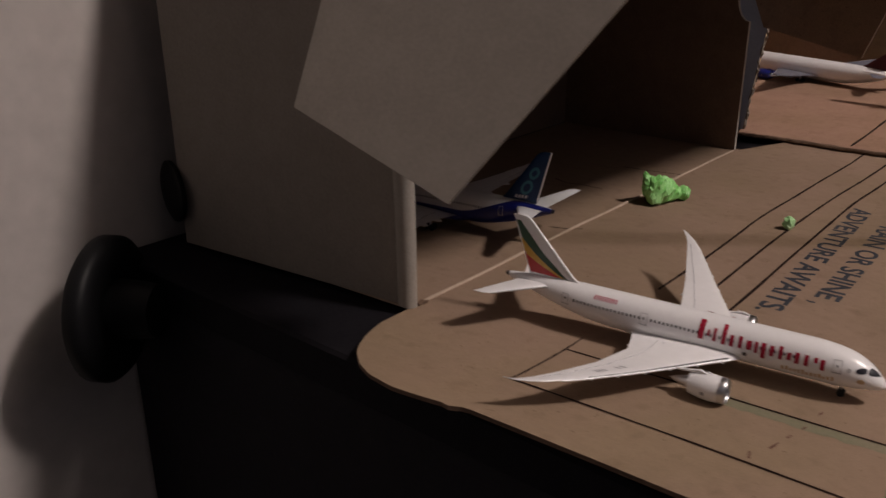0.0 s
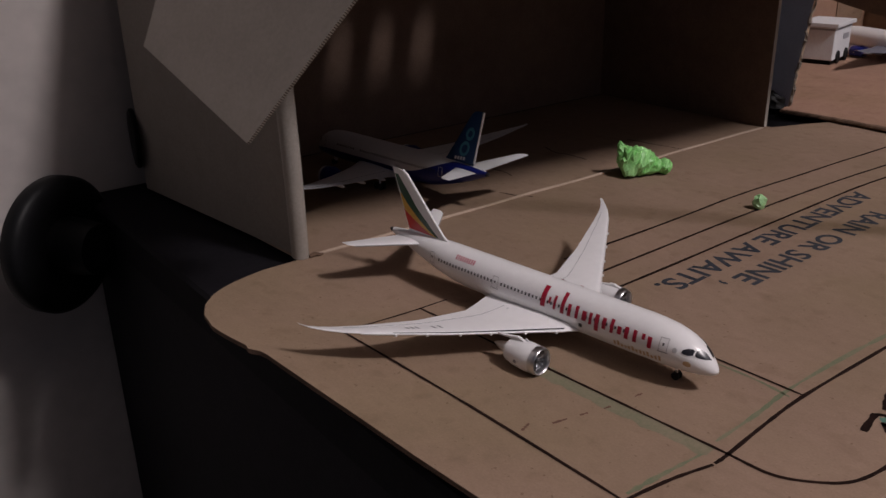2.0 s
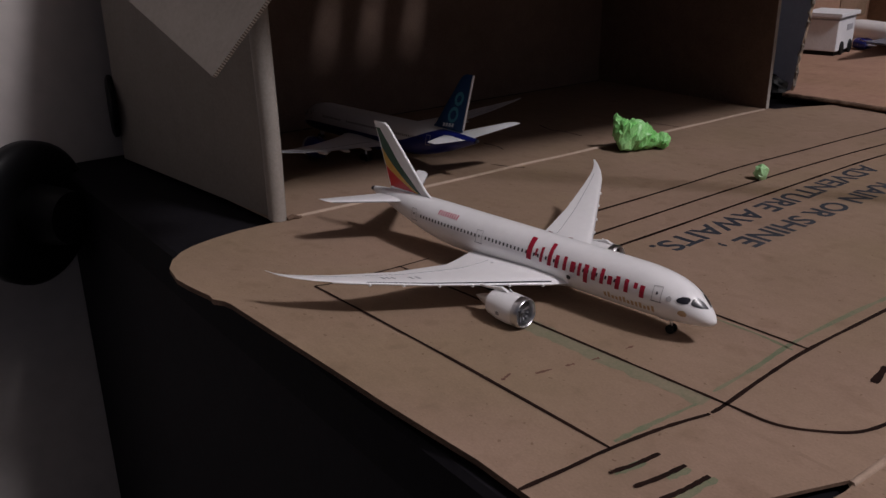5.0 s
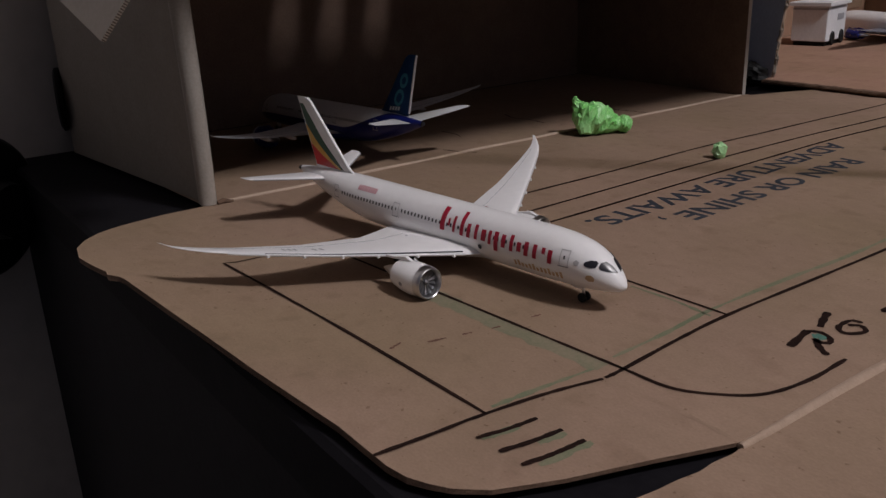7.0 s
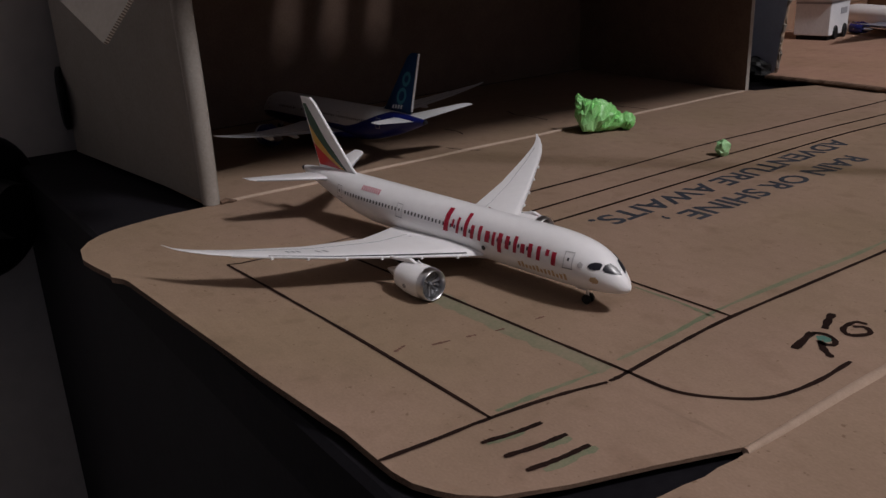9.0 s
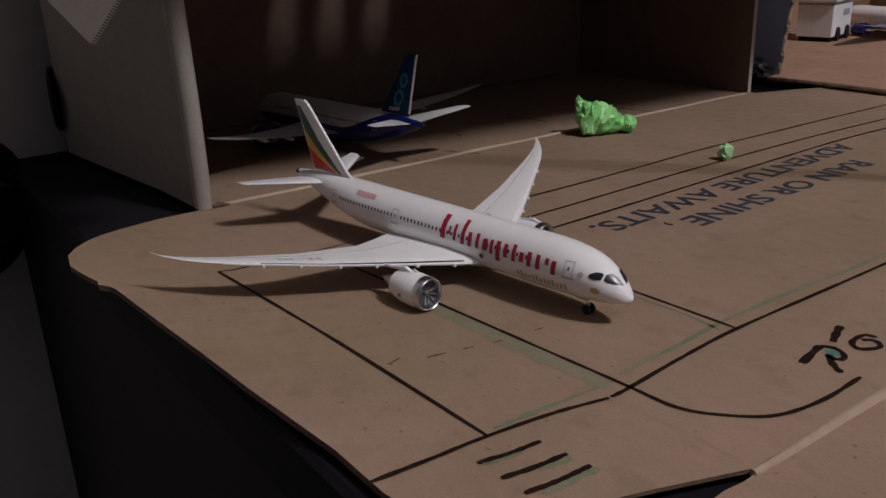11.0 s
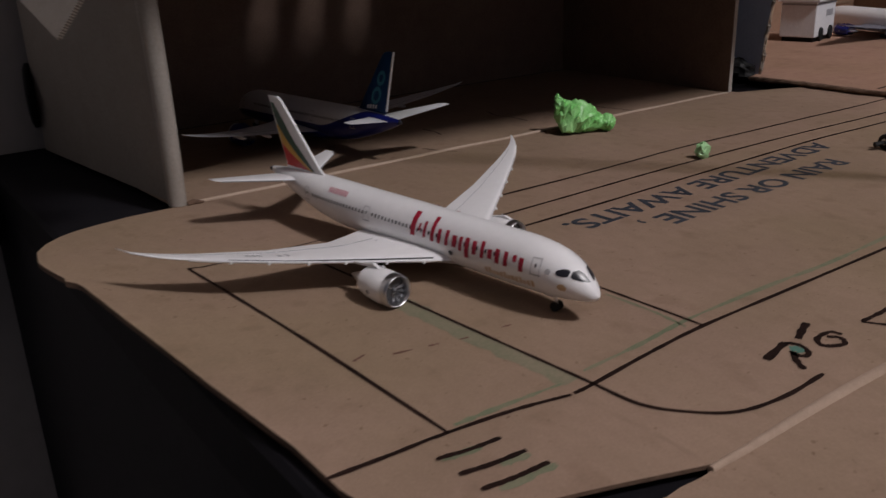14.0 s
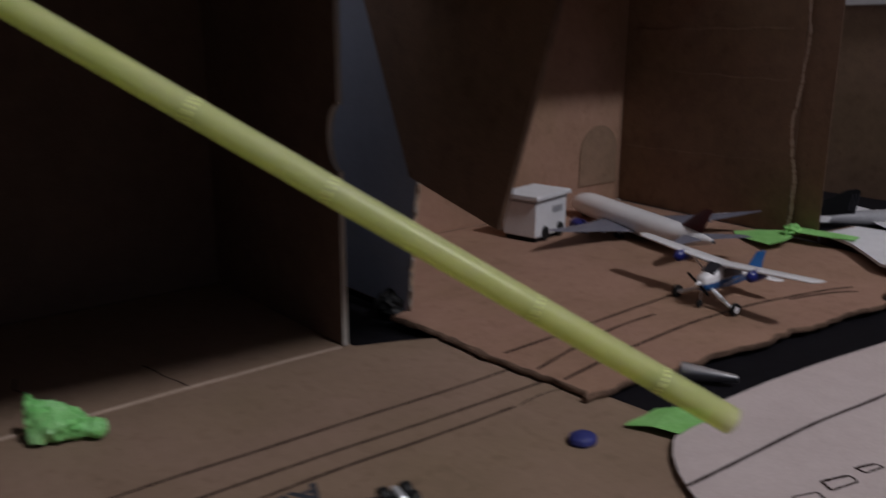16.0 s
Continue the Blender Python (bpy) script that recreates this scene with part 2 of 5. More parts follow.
def moved(geo, m):
    """The geometry after a 4x4 matrix in millimetres."""
    return [tuple(m @ Vector(v)) for v in geo[0]], geo[1]


def slab(outline, z0, z1):
    """A flat plate: an outline in plan between two heights."""
    n = len(outline)
    verts = [(x, y, z0) for x, y in outline] + [(x, y, z1) for x, y in outline]
    faces = [tuple(range(n - 1, -1, -1)), tuple(range(n, 2 * n))]
    faces += [(i, (i + 1) % n, n + (i + 1) % n, n + i) for i in range(n)]
    return verts, faces


def board(corners, thick):
    """A plate from an outline of 3D points in one plane, thickened along its normal on both sides."""
    pts = [Vector(c) for c in corners]
    nrm = Vector((0, 0, 0))
    for a, b in zip(pts, pts[1:] + pts[:1]):
        nrm += a.cross(b)
    nrm.normalize()
    n = len(pts)
    verts = [tuple(p - nrm * thick / 2) for p in pts] + [tuple(p + nrm * thick / 2) for p in pts]
    faces = [tuple(range(n - 1, -1, -1)), tuple(range(n, 2 * n))]
    faces += [(i, (i + 1) % n, n + (i + 1) % n, n + i) for i in range(n)]
    return verts, faces


def brick(x0, x1, y0, y1, z0, z1, bevel=0.0):
    b = bevel
    if b <= 0:
        return slab([(x0, y0), (x1, y0), (x1, y1), (x0, y1)], z0, z1)
    rings = []
    for z, inset in ((z0, b), (z0 + b, 0), (z1 - b, 0), (z1, b)):
        i = inset
        c = b if i == 0 else b * 0.6
        rings.append([(x0 + i + c, y0 + i, z), (x1 - i - c, y0 + i, z), (x1 - i, y0 + i + c, z), (x1 - i, y1 - i - c, z),
                      (x1 - i - c, y1 - i, z), (x0 + i + c, y1 - i, z), (x0 + i, y1 - i - c, z), (x0 + i, y0 + i + c, z)])
    verts = [p for r in rings for p in r]
    faces = [tuple(range(7, -1, -1)), tuple(range(24, 32))]
    faces += [(r * 8 + i, r * 8 + (i + 1) % 8, r * 8 + 8 + (i + 1) % 8, r * 8 + 8 + i) for r in range(3) for i in range(8)]
    return verts, faces


def lathe(profile, seg=24, caps=True):
    """A turned body round the x axis; profile: (x, radius) from end to end."""
    verts, faces = [], []
    for x, r in profile:
        verts += [(x, r * math.cos(2 * math.pi * i / seg), r * math.sin(2 * math.pi * i / seg)) for i in range(seg)]
    for a in range(len(profile) - 1):
        faces += [(a * seg + i, a * seg + (i + 1) % seg, (a + 1) * seg + (i + 1) % seg, (a + 1) * seg + i) for i in range(seg)]
    if caps:
        faces += [tuple(range(seg)), tuple(range((len(profile) - 1) * seg, len(profile) * seg))]
    return verts, faces


def smooth_line(points, steps=6):
    """A Catmull-Rom curve through the points."""
    p = [np.array(q, float) for q in points]
    if len(p) == 2:
        return [p[0] + (p[1] - p[0]) * i / 8 for i in range(9)]
    p = [2 * p[0] - p[1], *p, 2 * p[-1] - p[-2]]
    out = []
    for a, b, c, d in zip(p, p[1:], p[2:], p[3:]):
        for i in range(steps):
            t = i / steps
            out.append(0.5 * (2 * b + (c - a) * t + (2 * a - 5 * b + 4 * c - d) * t * t + (3 * b - a - 3 * c + d) * t ** 3))
    return out + [p[-2]]


def stroke(points, width, z=0.12, rough=0.18, seed=0, steps=6):
    """A drawn line lying on a surface: a thin ribbon with an uneven width and blunt ends, 0.06 mm thick."""
    rnd = random.Random(seed + int(points[0][0] * 7 + points[0][1] * 13))
    c = smooth_line(points, steps)
    left, right = [], []
    for i, q in enumerate(c):
        d = c[min(i + 1, len(c) - 1)] - c[max(i - 1, 0)]
        d = d / (np.linalg.norm(d) + 1e-9)
        w = width / 2 * (1 + rnd.uniform(-rough, rough)) * (0.75 if i in (0, len(c) - 1) else 1)
        left.append((q[0] - d[1] * w, q[1] + d[0] * w))
        right.append((q[0] + d[1] * w, q[1] - d[0] * w))
    n = len(c)
    verts = [(x, y, z) for x, y in left] + [(x, y, z) for x, y in right]
    return verts, [(i, n + i, n + i + 1, i + 1) for i in range(n - 1)]


def tube(points, radius, seg=10):
    """A round bar along 3D points; radius: one number or one for each point."""
    p = [Vector(q) for q in points]
    r = radius if isinstance(radius, (list, tuple)) else [radius] * len(p)
    verts, faces = [], []
    for i, q in enumerate(p):
        d = (p[min(i + 1, len(p) - 1)] - p[max(i - 1, 0)]).normalized()
        side = d.cross(Vector((0, 0, 1)))
        side = side.normalized() if side.length > 1e-3 else Vector((1, 0, 0))
        up = side.cross(d)
        verts += [tuple(q + r[i] * (side * math.cos(2 * math.pi * k / seg) + up * math.sin(2 * math.pi * k / seg))) for k in range(seg)]
    for a in range(len(p) - 1):
        faces += [(a * seg + k, a * seg + (k + 1) % seg, (a + 1) * seg + (k + 1) % seg, (a + 1) * seg + k) for k in range(seg)]
    faces += [tuple(range(seg)), tuple(range((len(p) - 1) * seg, len(p) * seg))]
    return verts, faces


def crumple(radii, seed, rings=14, seg=20, rough=0.25):
    """A crumpled lump resting on z = 0."""
    verts, faces = [], []
    for i in range(rings + 1):
        th = math.pi * i / rings
        for j in range(seg):
            ph = 2 * math.pi * j / seg
            v = Vector((math.sin(th) * math.cos(ph), math.sin(th) * math.sin(ph), math.cos(th)))
            f = 1 + rough * (noise.noise(v * 1.7 + Vector((seed, 0, 0))) * 1.3 + abs(noise.noise(v * 4.1 + Vector((0, seed, 0)))) * 0.9
                             + noise.noise(v * 9.0 + Vector((0, 0, seed))) * 0.35)
            verts.append((v.x * radii[0] * f, v.y * radii[1] * f, v.z * radii[2] * f))
    faces = [(i * seg + j, i * seg + (j + 1) % seg, (i + 1) * seg + (j + 1) % seg, (i + 1) * seg + j) for i in range(rings) for j in range(seg)]
    low = min(v[2] for v in verts) * 0.8
    return [(x, y, max(z, low) - low) for x, y, z in verts], faces


# ---- setting ----
def room():
    solo("wall_west", brick(-200, -165, -1500, 3000, -750, 2450), WALL, "grey-white painted wall in half shadow behind the boxes", "wall", kind="structure")
    # East, south and north walls, floor and ceiling are unseen, added to shape bounce.
    solo("wall_east", brick(3000, 3040, -1500, 3000, -750, 2450), DARK_WALL, "unseen dark wall, added to hold down the bounced light", "wall", kind="structure")
    solo("wall_south", brick(-200, 3040, -1540, -1500, -750, 2450), DARK_WALL, "unseen dark wall, added to hold down the bounced light", "wall", kind="structure")
    solo("wall_north", brick(-200, 3040, 3000, 3040, -750, 2450), DARK_WALL, "unseen dark wall, added to hold down the bounced light", "wall", kind="structure")
    solo("floor", brick(-200, 3040, -1540, 3040, -780, -750), FLOOR, "unseen dark carpeted floor, added to close the room", "floor", kind="structure")
    solo("ceiling", brick(-200, 3040, -1540, 3040, 2450, 2480), CEILING, "unseen beige ceiling, added to bounce soft light down", "ceiling", kind="structure")


def desk():
    ob = thing("desk", "black laminate desk under the cardboard airport", "desk")
    part("desktop", brick(-162, 345, -45, 1300, -22, -3.2, 1.5), DESK, ob)
    part("side_panel", brick(-160, 343, -43.5, -22, -750, -22), DESK_SIDE, ob, "side panel, its black lifted in place of missing light")
    part("side_panel", brick(-160, 343, 1276, 1298, -750, -22), DESK, ob)
    part("back_panel", brick(-160, -142, -22, 1276, -700, -22), DESK, ob)
    part("front_panel", brick(320, 341, -22, 1276, -750, -22), DESK, ob)


room()
desk()


# ---- cardboard base ----
def cardboard_sheet():
    ob = thing("cardboard_sheet", "flattened brown cardboard box marked as an airport apron", "cardboard")
    # the free edge curls up a little on one side
    edge = [(-0.2, -19, 0), (2, -26.5, 0.35), (5, -33.5, 0.9), (9, -40.5, 1.6), (14, -46.6, 2.3), (21.7, -52.7, 3.1), (31.1, -57.1, 4.1), (44, -59.4, 5.1), (52.1, -58.8, 5.4), (60, -57.6, 5.6), (64.4, -56.8, 5.7), (67.5, -57.3, 5.8),
            (71.2, -55.2, 5.8), (73.9, -54.4, 5.7), (101.8, -51.3, 4.4), (122.8, -48.3, 2.8), (141.9, -46, 1.6), (158.5, -43.8, 0.8), (173.4, -41.9, 0.2), (184.1, -41.7, 0), (190.9, -41.6, 0),
            (196.2, -40.7, 0), (200.5, -38.7, 0), (204.1, -36.4, 0), (208.9, -31.2, 0), (214.5, -19, 0)]
    outline = [(-0.2, -19), (214.5, -19), (220, -3), (224.1, 7.9), (226.6, 14.5), (226.5, 120), (226.5, 240), (226.5, 329), (226, 392), (144, 385), (80, 381), (22, 376.5), (12, 356), (3, 333), (-138, 333), (-138, -10), (-0.2, -2)]
    v, f = slab(outline, -0.9, 0)
    # front cut faces take the dark tone, standing for their shade
    part("main_panel", (v, f), [CARD, CARD_WORN_PALED, CARD_TORN_SHADED], ob, index=[0, 0] + [2 if i < 4 else 1 for i in range(len(f) - 2)])
    rows, n = 8, len(edge)
    verts = []
    for lower in (0, 1):
        for x, y, z in edge:
            for k in range(rows + 1):
                u = k / rows
                verts.append((x, -19 + (y + 19) * u, z * u ** 1.2 - (1.7 - 0.8 * max(0.0, min(1.0, (x - 190) / 22))) * lower))
    side = n * (rows + 1)
    faces, index = [], []
    for i in range(n - 1):
        for k in range(rows):
            a, b, c, d = i * (rows + 1) + k, (i + 1) * (rows + 1) + k, (i + 1) * (rows + 1) + k + 1, i * (rows + 1) + k + 1
            faces += [(a, b, c, d), (d + side, c + side, b + side, a + side)]
            index += [0, 0]
        a, b = i * (rows + 1) + rows, (i + 1) * (rows + 1) + rows
        faces.append((a, b, b + side, a + side))
        index.append(1)
    # rim in the dark tone for the shade on the cut edge
    part("curled_edge", (verts, faces), [CARD, CARD_TORN_SHADED], ob, index=index)
    flap = [(224, -70), (330, -70), (330, 322), (227.4, 326), (227.3, 160), (227.3, 15), (227.6, 11), (227.1, 6), (227.4, 2), (226.6, -3), (226.3, -8), (225.6, -13), (225.2, -30)]
    v, f = slab(flap, -3.1, -0.6)
    part("front_flap", (v, f), [CARD, CARD_EDGE], ob, index=[0, 0] + [1] * (len(f) - 2))
    ridge = [(227.0 + 0.25 * math.sin(y * 0.09), y, 0.18 - 0.8 - 1.1 * min(1.0, (y - 14) / 40)) for y in range(14, 328, 6)]
    # Paler than the sheet to stand for the highlight on the lit ridge.
    part("fold_ridge", tube(ridge, [0.8 + 1.1 * min(1.0, (q[1] - 14) / 40) for q in ridge], 18), CARD_WORN_PALED, ob, "worn fold, paled for the highlight along its ridge", smooth=True)
    ex, ey, ez = [[q[k] for q in edge] for k in range(3)]

    def draw(p, *a):
        """A stroke on the sheet that follows its curled side."""
        v, f = stroke([(x, y + 0.0105 * x) for x, y in p], *a)
        out = []
        for x, y, z in v:
            u = max(0.0, (y + 19) / min(-1.0, float(np.interp(x, ex, ey)) + 19))
            out.append((x, y, z + float(np.interp(x, ex, ez)) * u ** 1.2 + (0.12 if u > 0 else 0)))
        return out, f
    # slightly darker ribbons paint the shade in the pressed folds
    part("fold_crease", draw([(193, 11), (212, 12.4), (225, 12.2)], 1.2, 0.06, 0.4), FAINT_BROWN, ob, "faint pressed fold drawn as a shade line")
    part("fold_crease", tube([(0.3 * math.sin(y * 0.04), y, 0.15 + 0.12 * math.sin(y * 0.11)) for y in range(2, 329, 5)], 0.8, 10), CREASE, ob, "pale cut fold along the hangar mouth, brightened as if lit")
    part("torn_bit", tube([(1.2, 1.5, 0.5), (0.8, 4.0, 0.9), (1.6, 6.2, 0.5), (1.0, 8.0, 0.3)], [0.9, 1.2, 0.8, 0.4], 6), CARD_TORN_SHADED, ob, "dark torn bit of board at the wall's foot")
    part("fold_crease", stroke([(228.8, 14.5), (236, 12.4), (244, 9.9), (262, 4)], 0.7, -0.56, 0.4), FAINT_BROWN, ob, "faint pressed fold drawn as a shade line")
    stands = [
        ([(67.2, -23.7), (100, -21.4), (131.6, -19.6), (188.1, -17.9)], 1.05),
        ([(67.2, -23.7), (69.5, 1.2), (70, 20)], 0.8),
        ([(186.6, -44), (187.6, -30), (188.1, -17.9), (190, -2), (192.9, 10.9)], 1.2),
        ([(192.9, 11.5), (192.6, 17.7), (190.6, 38), (189.4, 58.9), (189.8, 95), (190.2, 133.5), (190.6, 200), (191, 260), (192.6, 334)], 1.25),
        ([(70, 8), (100, 10.5), (130.6, 13), (160, 15.2), (192.7, 17.7)], 1.05),
        ([(192.7, 17.7), (204.3, 18.6), (212.2, 23.4), (218.8, 31.2), (221.2, 43.6), (220.9, 58.3)], 1.15),
        ([(120, 56), (159.3, 57.9), (189.4, 58.9)], 1.0),
    ]
    for p, w in stands:
        part("marker_line", draw(p, w), INK, ob, "black felt-pen line")
    lanes = [
        ([(70.8, 80), (70.7, 130), (69.6, 168), (68.6, 189), (68.4, 209), (68.9, 227), (69.7, 247), (70.2, 270), (70.8, 294), (71.8, 317), (72.6, 345), (72.4, 368), (72.2, 377)], 1.4),
        ([(89.8, 66), (88.6, 110), (87.5, 147), (87.0, 175), (86.9, 205), (87.2, 235), (88, 266), (89.1, 287), (90.3, 311), (91.8, 365), (91.6, 378)], 1.4),
        ([(103.6, 70), (102.9, 110), (101.8, 147), (101, 182), (100.1, 224), (99.7, 250), (100.1, 270), (101.2, 290), (102.3, 322), (102.4, 345)], 1.4),
        ([(102.6, 347), (101, 362), (103, 375)], 0.8),
    ]
    for p, w in lanes:
        part("marker_line", draw(p, w), INK, ob, "black felt-pen line")
    for a, b in (((194.2, -25.2), (196, -11.1)), ((200.6, -24.8), (202.3, -10.2)), ((206.6, -24.5), (207.8, -9.5))):
        part("marker_bar", draw([a, ((a[0] + b[0]) / 2 + 0.3, (a[1] + b[1]) / 2), b], 1.3), INK, ob, "thick black felt-pen bar")
    for p, w in (([(186.7, -15.3), (187.2, -3.3), (188.2, 12.7)], 0.9), ([(187.1, 20.1), (186.3, 39.5), (184.6, 59.5), (184.9, 93), (186, 120), (185, 170), (183.5, 230), (185, 300)], 0.8),
                 ([(160.5, 55.5), (175, 56.2), (187, 55.2)], 0.7),
                 ([(234, 150), (231, 171), (233.5, 204.6), (236, 250)], 0.8), ([(241, 47.8), (239.6, 66.1), (238, 80)], 0.8)):
        z = 0.08 if p[0][0] < 226 else -0.42
        part("pencil_line", draw(p, w * 1.5, z, 0.5), PALE_GREEN, ob, "pale green pencil line")
    for p in ([(195.0, -24.5), (195.9, -16)], [(203.0, -17), (203.6, -10.5)], [(208.6, -22), (209.2, -9)]):
        part("green_smear", draw(p, 1.7, 0.05, 0.4), PALE_GREEN, ob, "faint green smear beside a bar")
    part("green_smear", draw([(122, 10.4), (140, 11.4), (157, 12.4), (175, 13.6), (189, 15.0)], 5.6, 0.05, 0.3), FAINT, ob, "faint green smear beside a line")
    for a, b in (((150.2, -16.6), (148.9, -12.6)), ((153, -7.5), (154, -2.7)), ((155, 1.4), (155.6, 4)), ((157, 9), (157.4, 11.5)), ((158.3, 21), (158.6, 24))):
        part("dash", draw([a, b], 0.75, 0.1, 0.5), RED_INK, ob, "faint red dash")
    # hand-drawn signs on the front strip
    letters = [
        ([(209.4, 54.6), (208.2, 60.2), (207.2, 65.4)], 1.9),
        ([(207.2, 65.2), (209.8, 66.6), (212.6, 65.6), (214.1, 63.2), (212.6, 61.8), (210.4, 62.4)], 1.5),
        ([(211.0, 62.6), (213.8, 59.4), (217.3, 56.9)], 1.6),
        ([(204.4, 78.6), (206.1, 73.8), (208.0, 69.2)], 1.9),
        ([(213.2, 79.0), (210.6, 78.0), (210.6, 73.0), (212.6, 70.6), (214.6, 71.2), (216.2, 74.8), (213.8, 77.0), (211.6, 75.2)], 1.4),
    ]
    for n, (p, w) in enumerate(letters):
        part("drawn_sign", draw(p, w, 0.12, 0.25, n, 4), INK, ob, "hand-drawn black felt-pen sign")
    part("green_smear", draw([(209.6, 63.4), (210.8, 64.6), (212.6, 64.0)], 2.4, 0.07, 0.3), TEAL_INK, ob, "teal fill inside a drawn sign")
    # a row of hand-drawn marks along the fold: triangle, boxes and half-rounds
    marks = [
        [(212.4, 89.2), (212.6, 103.6), (217.4, 91.8), (212.4, 88.8)],
        [(211.6, 112.4), (210.6, 129.6), (213.4, 127.6), (214.8, 113.4), (211.6, 112.4)],
        [(210.2, 130.2), (210.8, 150.6), (213.6, 147.2), (214.6, 137.8), (212.4, 132.0)],
        [(209.2, 156.6), (209.4, 168.4), (212.6, 169.2), (215.0, 161.4), (213.4, 157.2), (209.2, 156.6)],
        [(206.2, 176.8), (206.6, 187.6), (211.0, 187.2), (213.0, 177.0), (206.2, 176.6)],
        [(211.8, 196.6), (211.8, 207.8), (214.8, 206.0), (215.8, 195.6)],
        [(211.6, 214.8), (210.2, 226.0), (213.2, 225.0), (215.0, 214.6)],
        [(210.6, 231.2), (211.2, 241.8), (214.2, 238.8), (215.8, 229.6)],
        [(211.2, 247.4), (211.4, 260.0), (214.8, 257.4), (215.2, 245.6), (211.2, 247.4)],
        [(213.0, 267.8), (213.8, 280.6), (216.0, 277.8), (215.2, 265.8)],
        [(213.2, 288.6), (214.0, 299.8), (216.0, 296.8), (215.2, 285.8), (213.2, 288.6)],
        [(213.4, 303.0), (214.8, 311.0), (216.8, 308.0)],
    ]
    for n, p in enumerate(marks):
        for a, b in zip(p, p[1:]):
            mid = ((a[0] + b[0]) / 2 + 0.15 * math.sin(7 * n + a[1]), (a[1] + b[1]) / 2)
            part("drawn_sign", draw([a, mid, b], 1.15 + 0.35 * (a[1] < b[1]), 0.12, 0.3, n, 4), INK, ob, "stroke of a hand-drawn felt-pen mark")
    for p in ([(-58, 194.5), (-46, 191), (-39, 193.4), (-24, 193.3)], [(-38, 243.6), (-30, 245.4), (-20, 246.2), (-10, 248.8), (-1, 250)], [(-46, 142.4), (-36, 143.2), (-29, 141.3)], [(-12, 118), (-3, 121), (4, 126)]):
        part("thread", draw(p, 0.8, 0.12, 0.4), INK, ob, "thin dark thread stuck to the cardboard")
    # printed slogan, read from the far side
    for body, start, end, height in (("RAIN OR SHINE", (121.9, 228.2), (125.5, 116.4), 9.6), (",", (125.9, 111.2), (125.95, 109.4), 9.6), ("ADVENTURE AWAITS.", (102.5, 250.4), (110.6, 88.6), 9.6)):
        cu = bpy.data.curves.new("slogan", "FONT")
        cu.body, cu.size, cu.resolution_u, cu.offset = body, 1.0, 3, 0.024
        tmp = new("slogan", cu)
        me = bpy.data.meshes.new_from_object(tmp.evaluated_get(bpy.context.evaluated_depsgraph_get()))
        bpy.data.objects.remove(tmp)
        co = np.array([v.co[:] for v in me.vertices])
        lo, hi = co.min(0), co.max(0)
        cap = 0.69
        d = np.subtract(end, start)
        u = d / np.linalg.norm(d)
        w = np.array([-u[1], u[0]])
        for v in me.vertices:
            q = np.array(start) + d * ((v.co.x - lo[0]) / (hi[0] - lo[0])) + w * (v.co.y / cap * height)
            v.co = (q[0] * MM, q[1] * MM, 0.11 * MM)
        me.materials.append(PRINT)
        text = new("printed_slogan", me)
        text.parent = ob
        text["label"] = "faded dark printed slogan: " + body


# ---- hangar box ----
HIGH = 175.0


def plies(name, corners, thick, back, front, parent, label="", edge=None):
    """A cardboard panel with one paper on each face and a cut edge; front lies on the side of the outline's normal."""
    v, f = board(corners, thick)
    return part(name, (v, f), [back, front, edge or CARD_EDGE], parent, label, index=[0, 1] + [2] * (len(f) - 2))


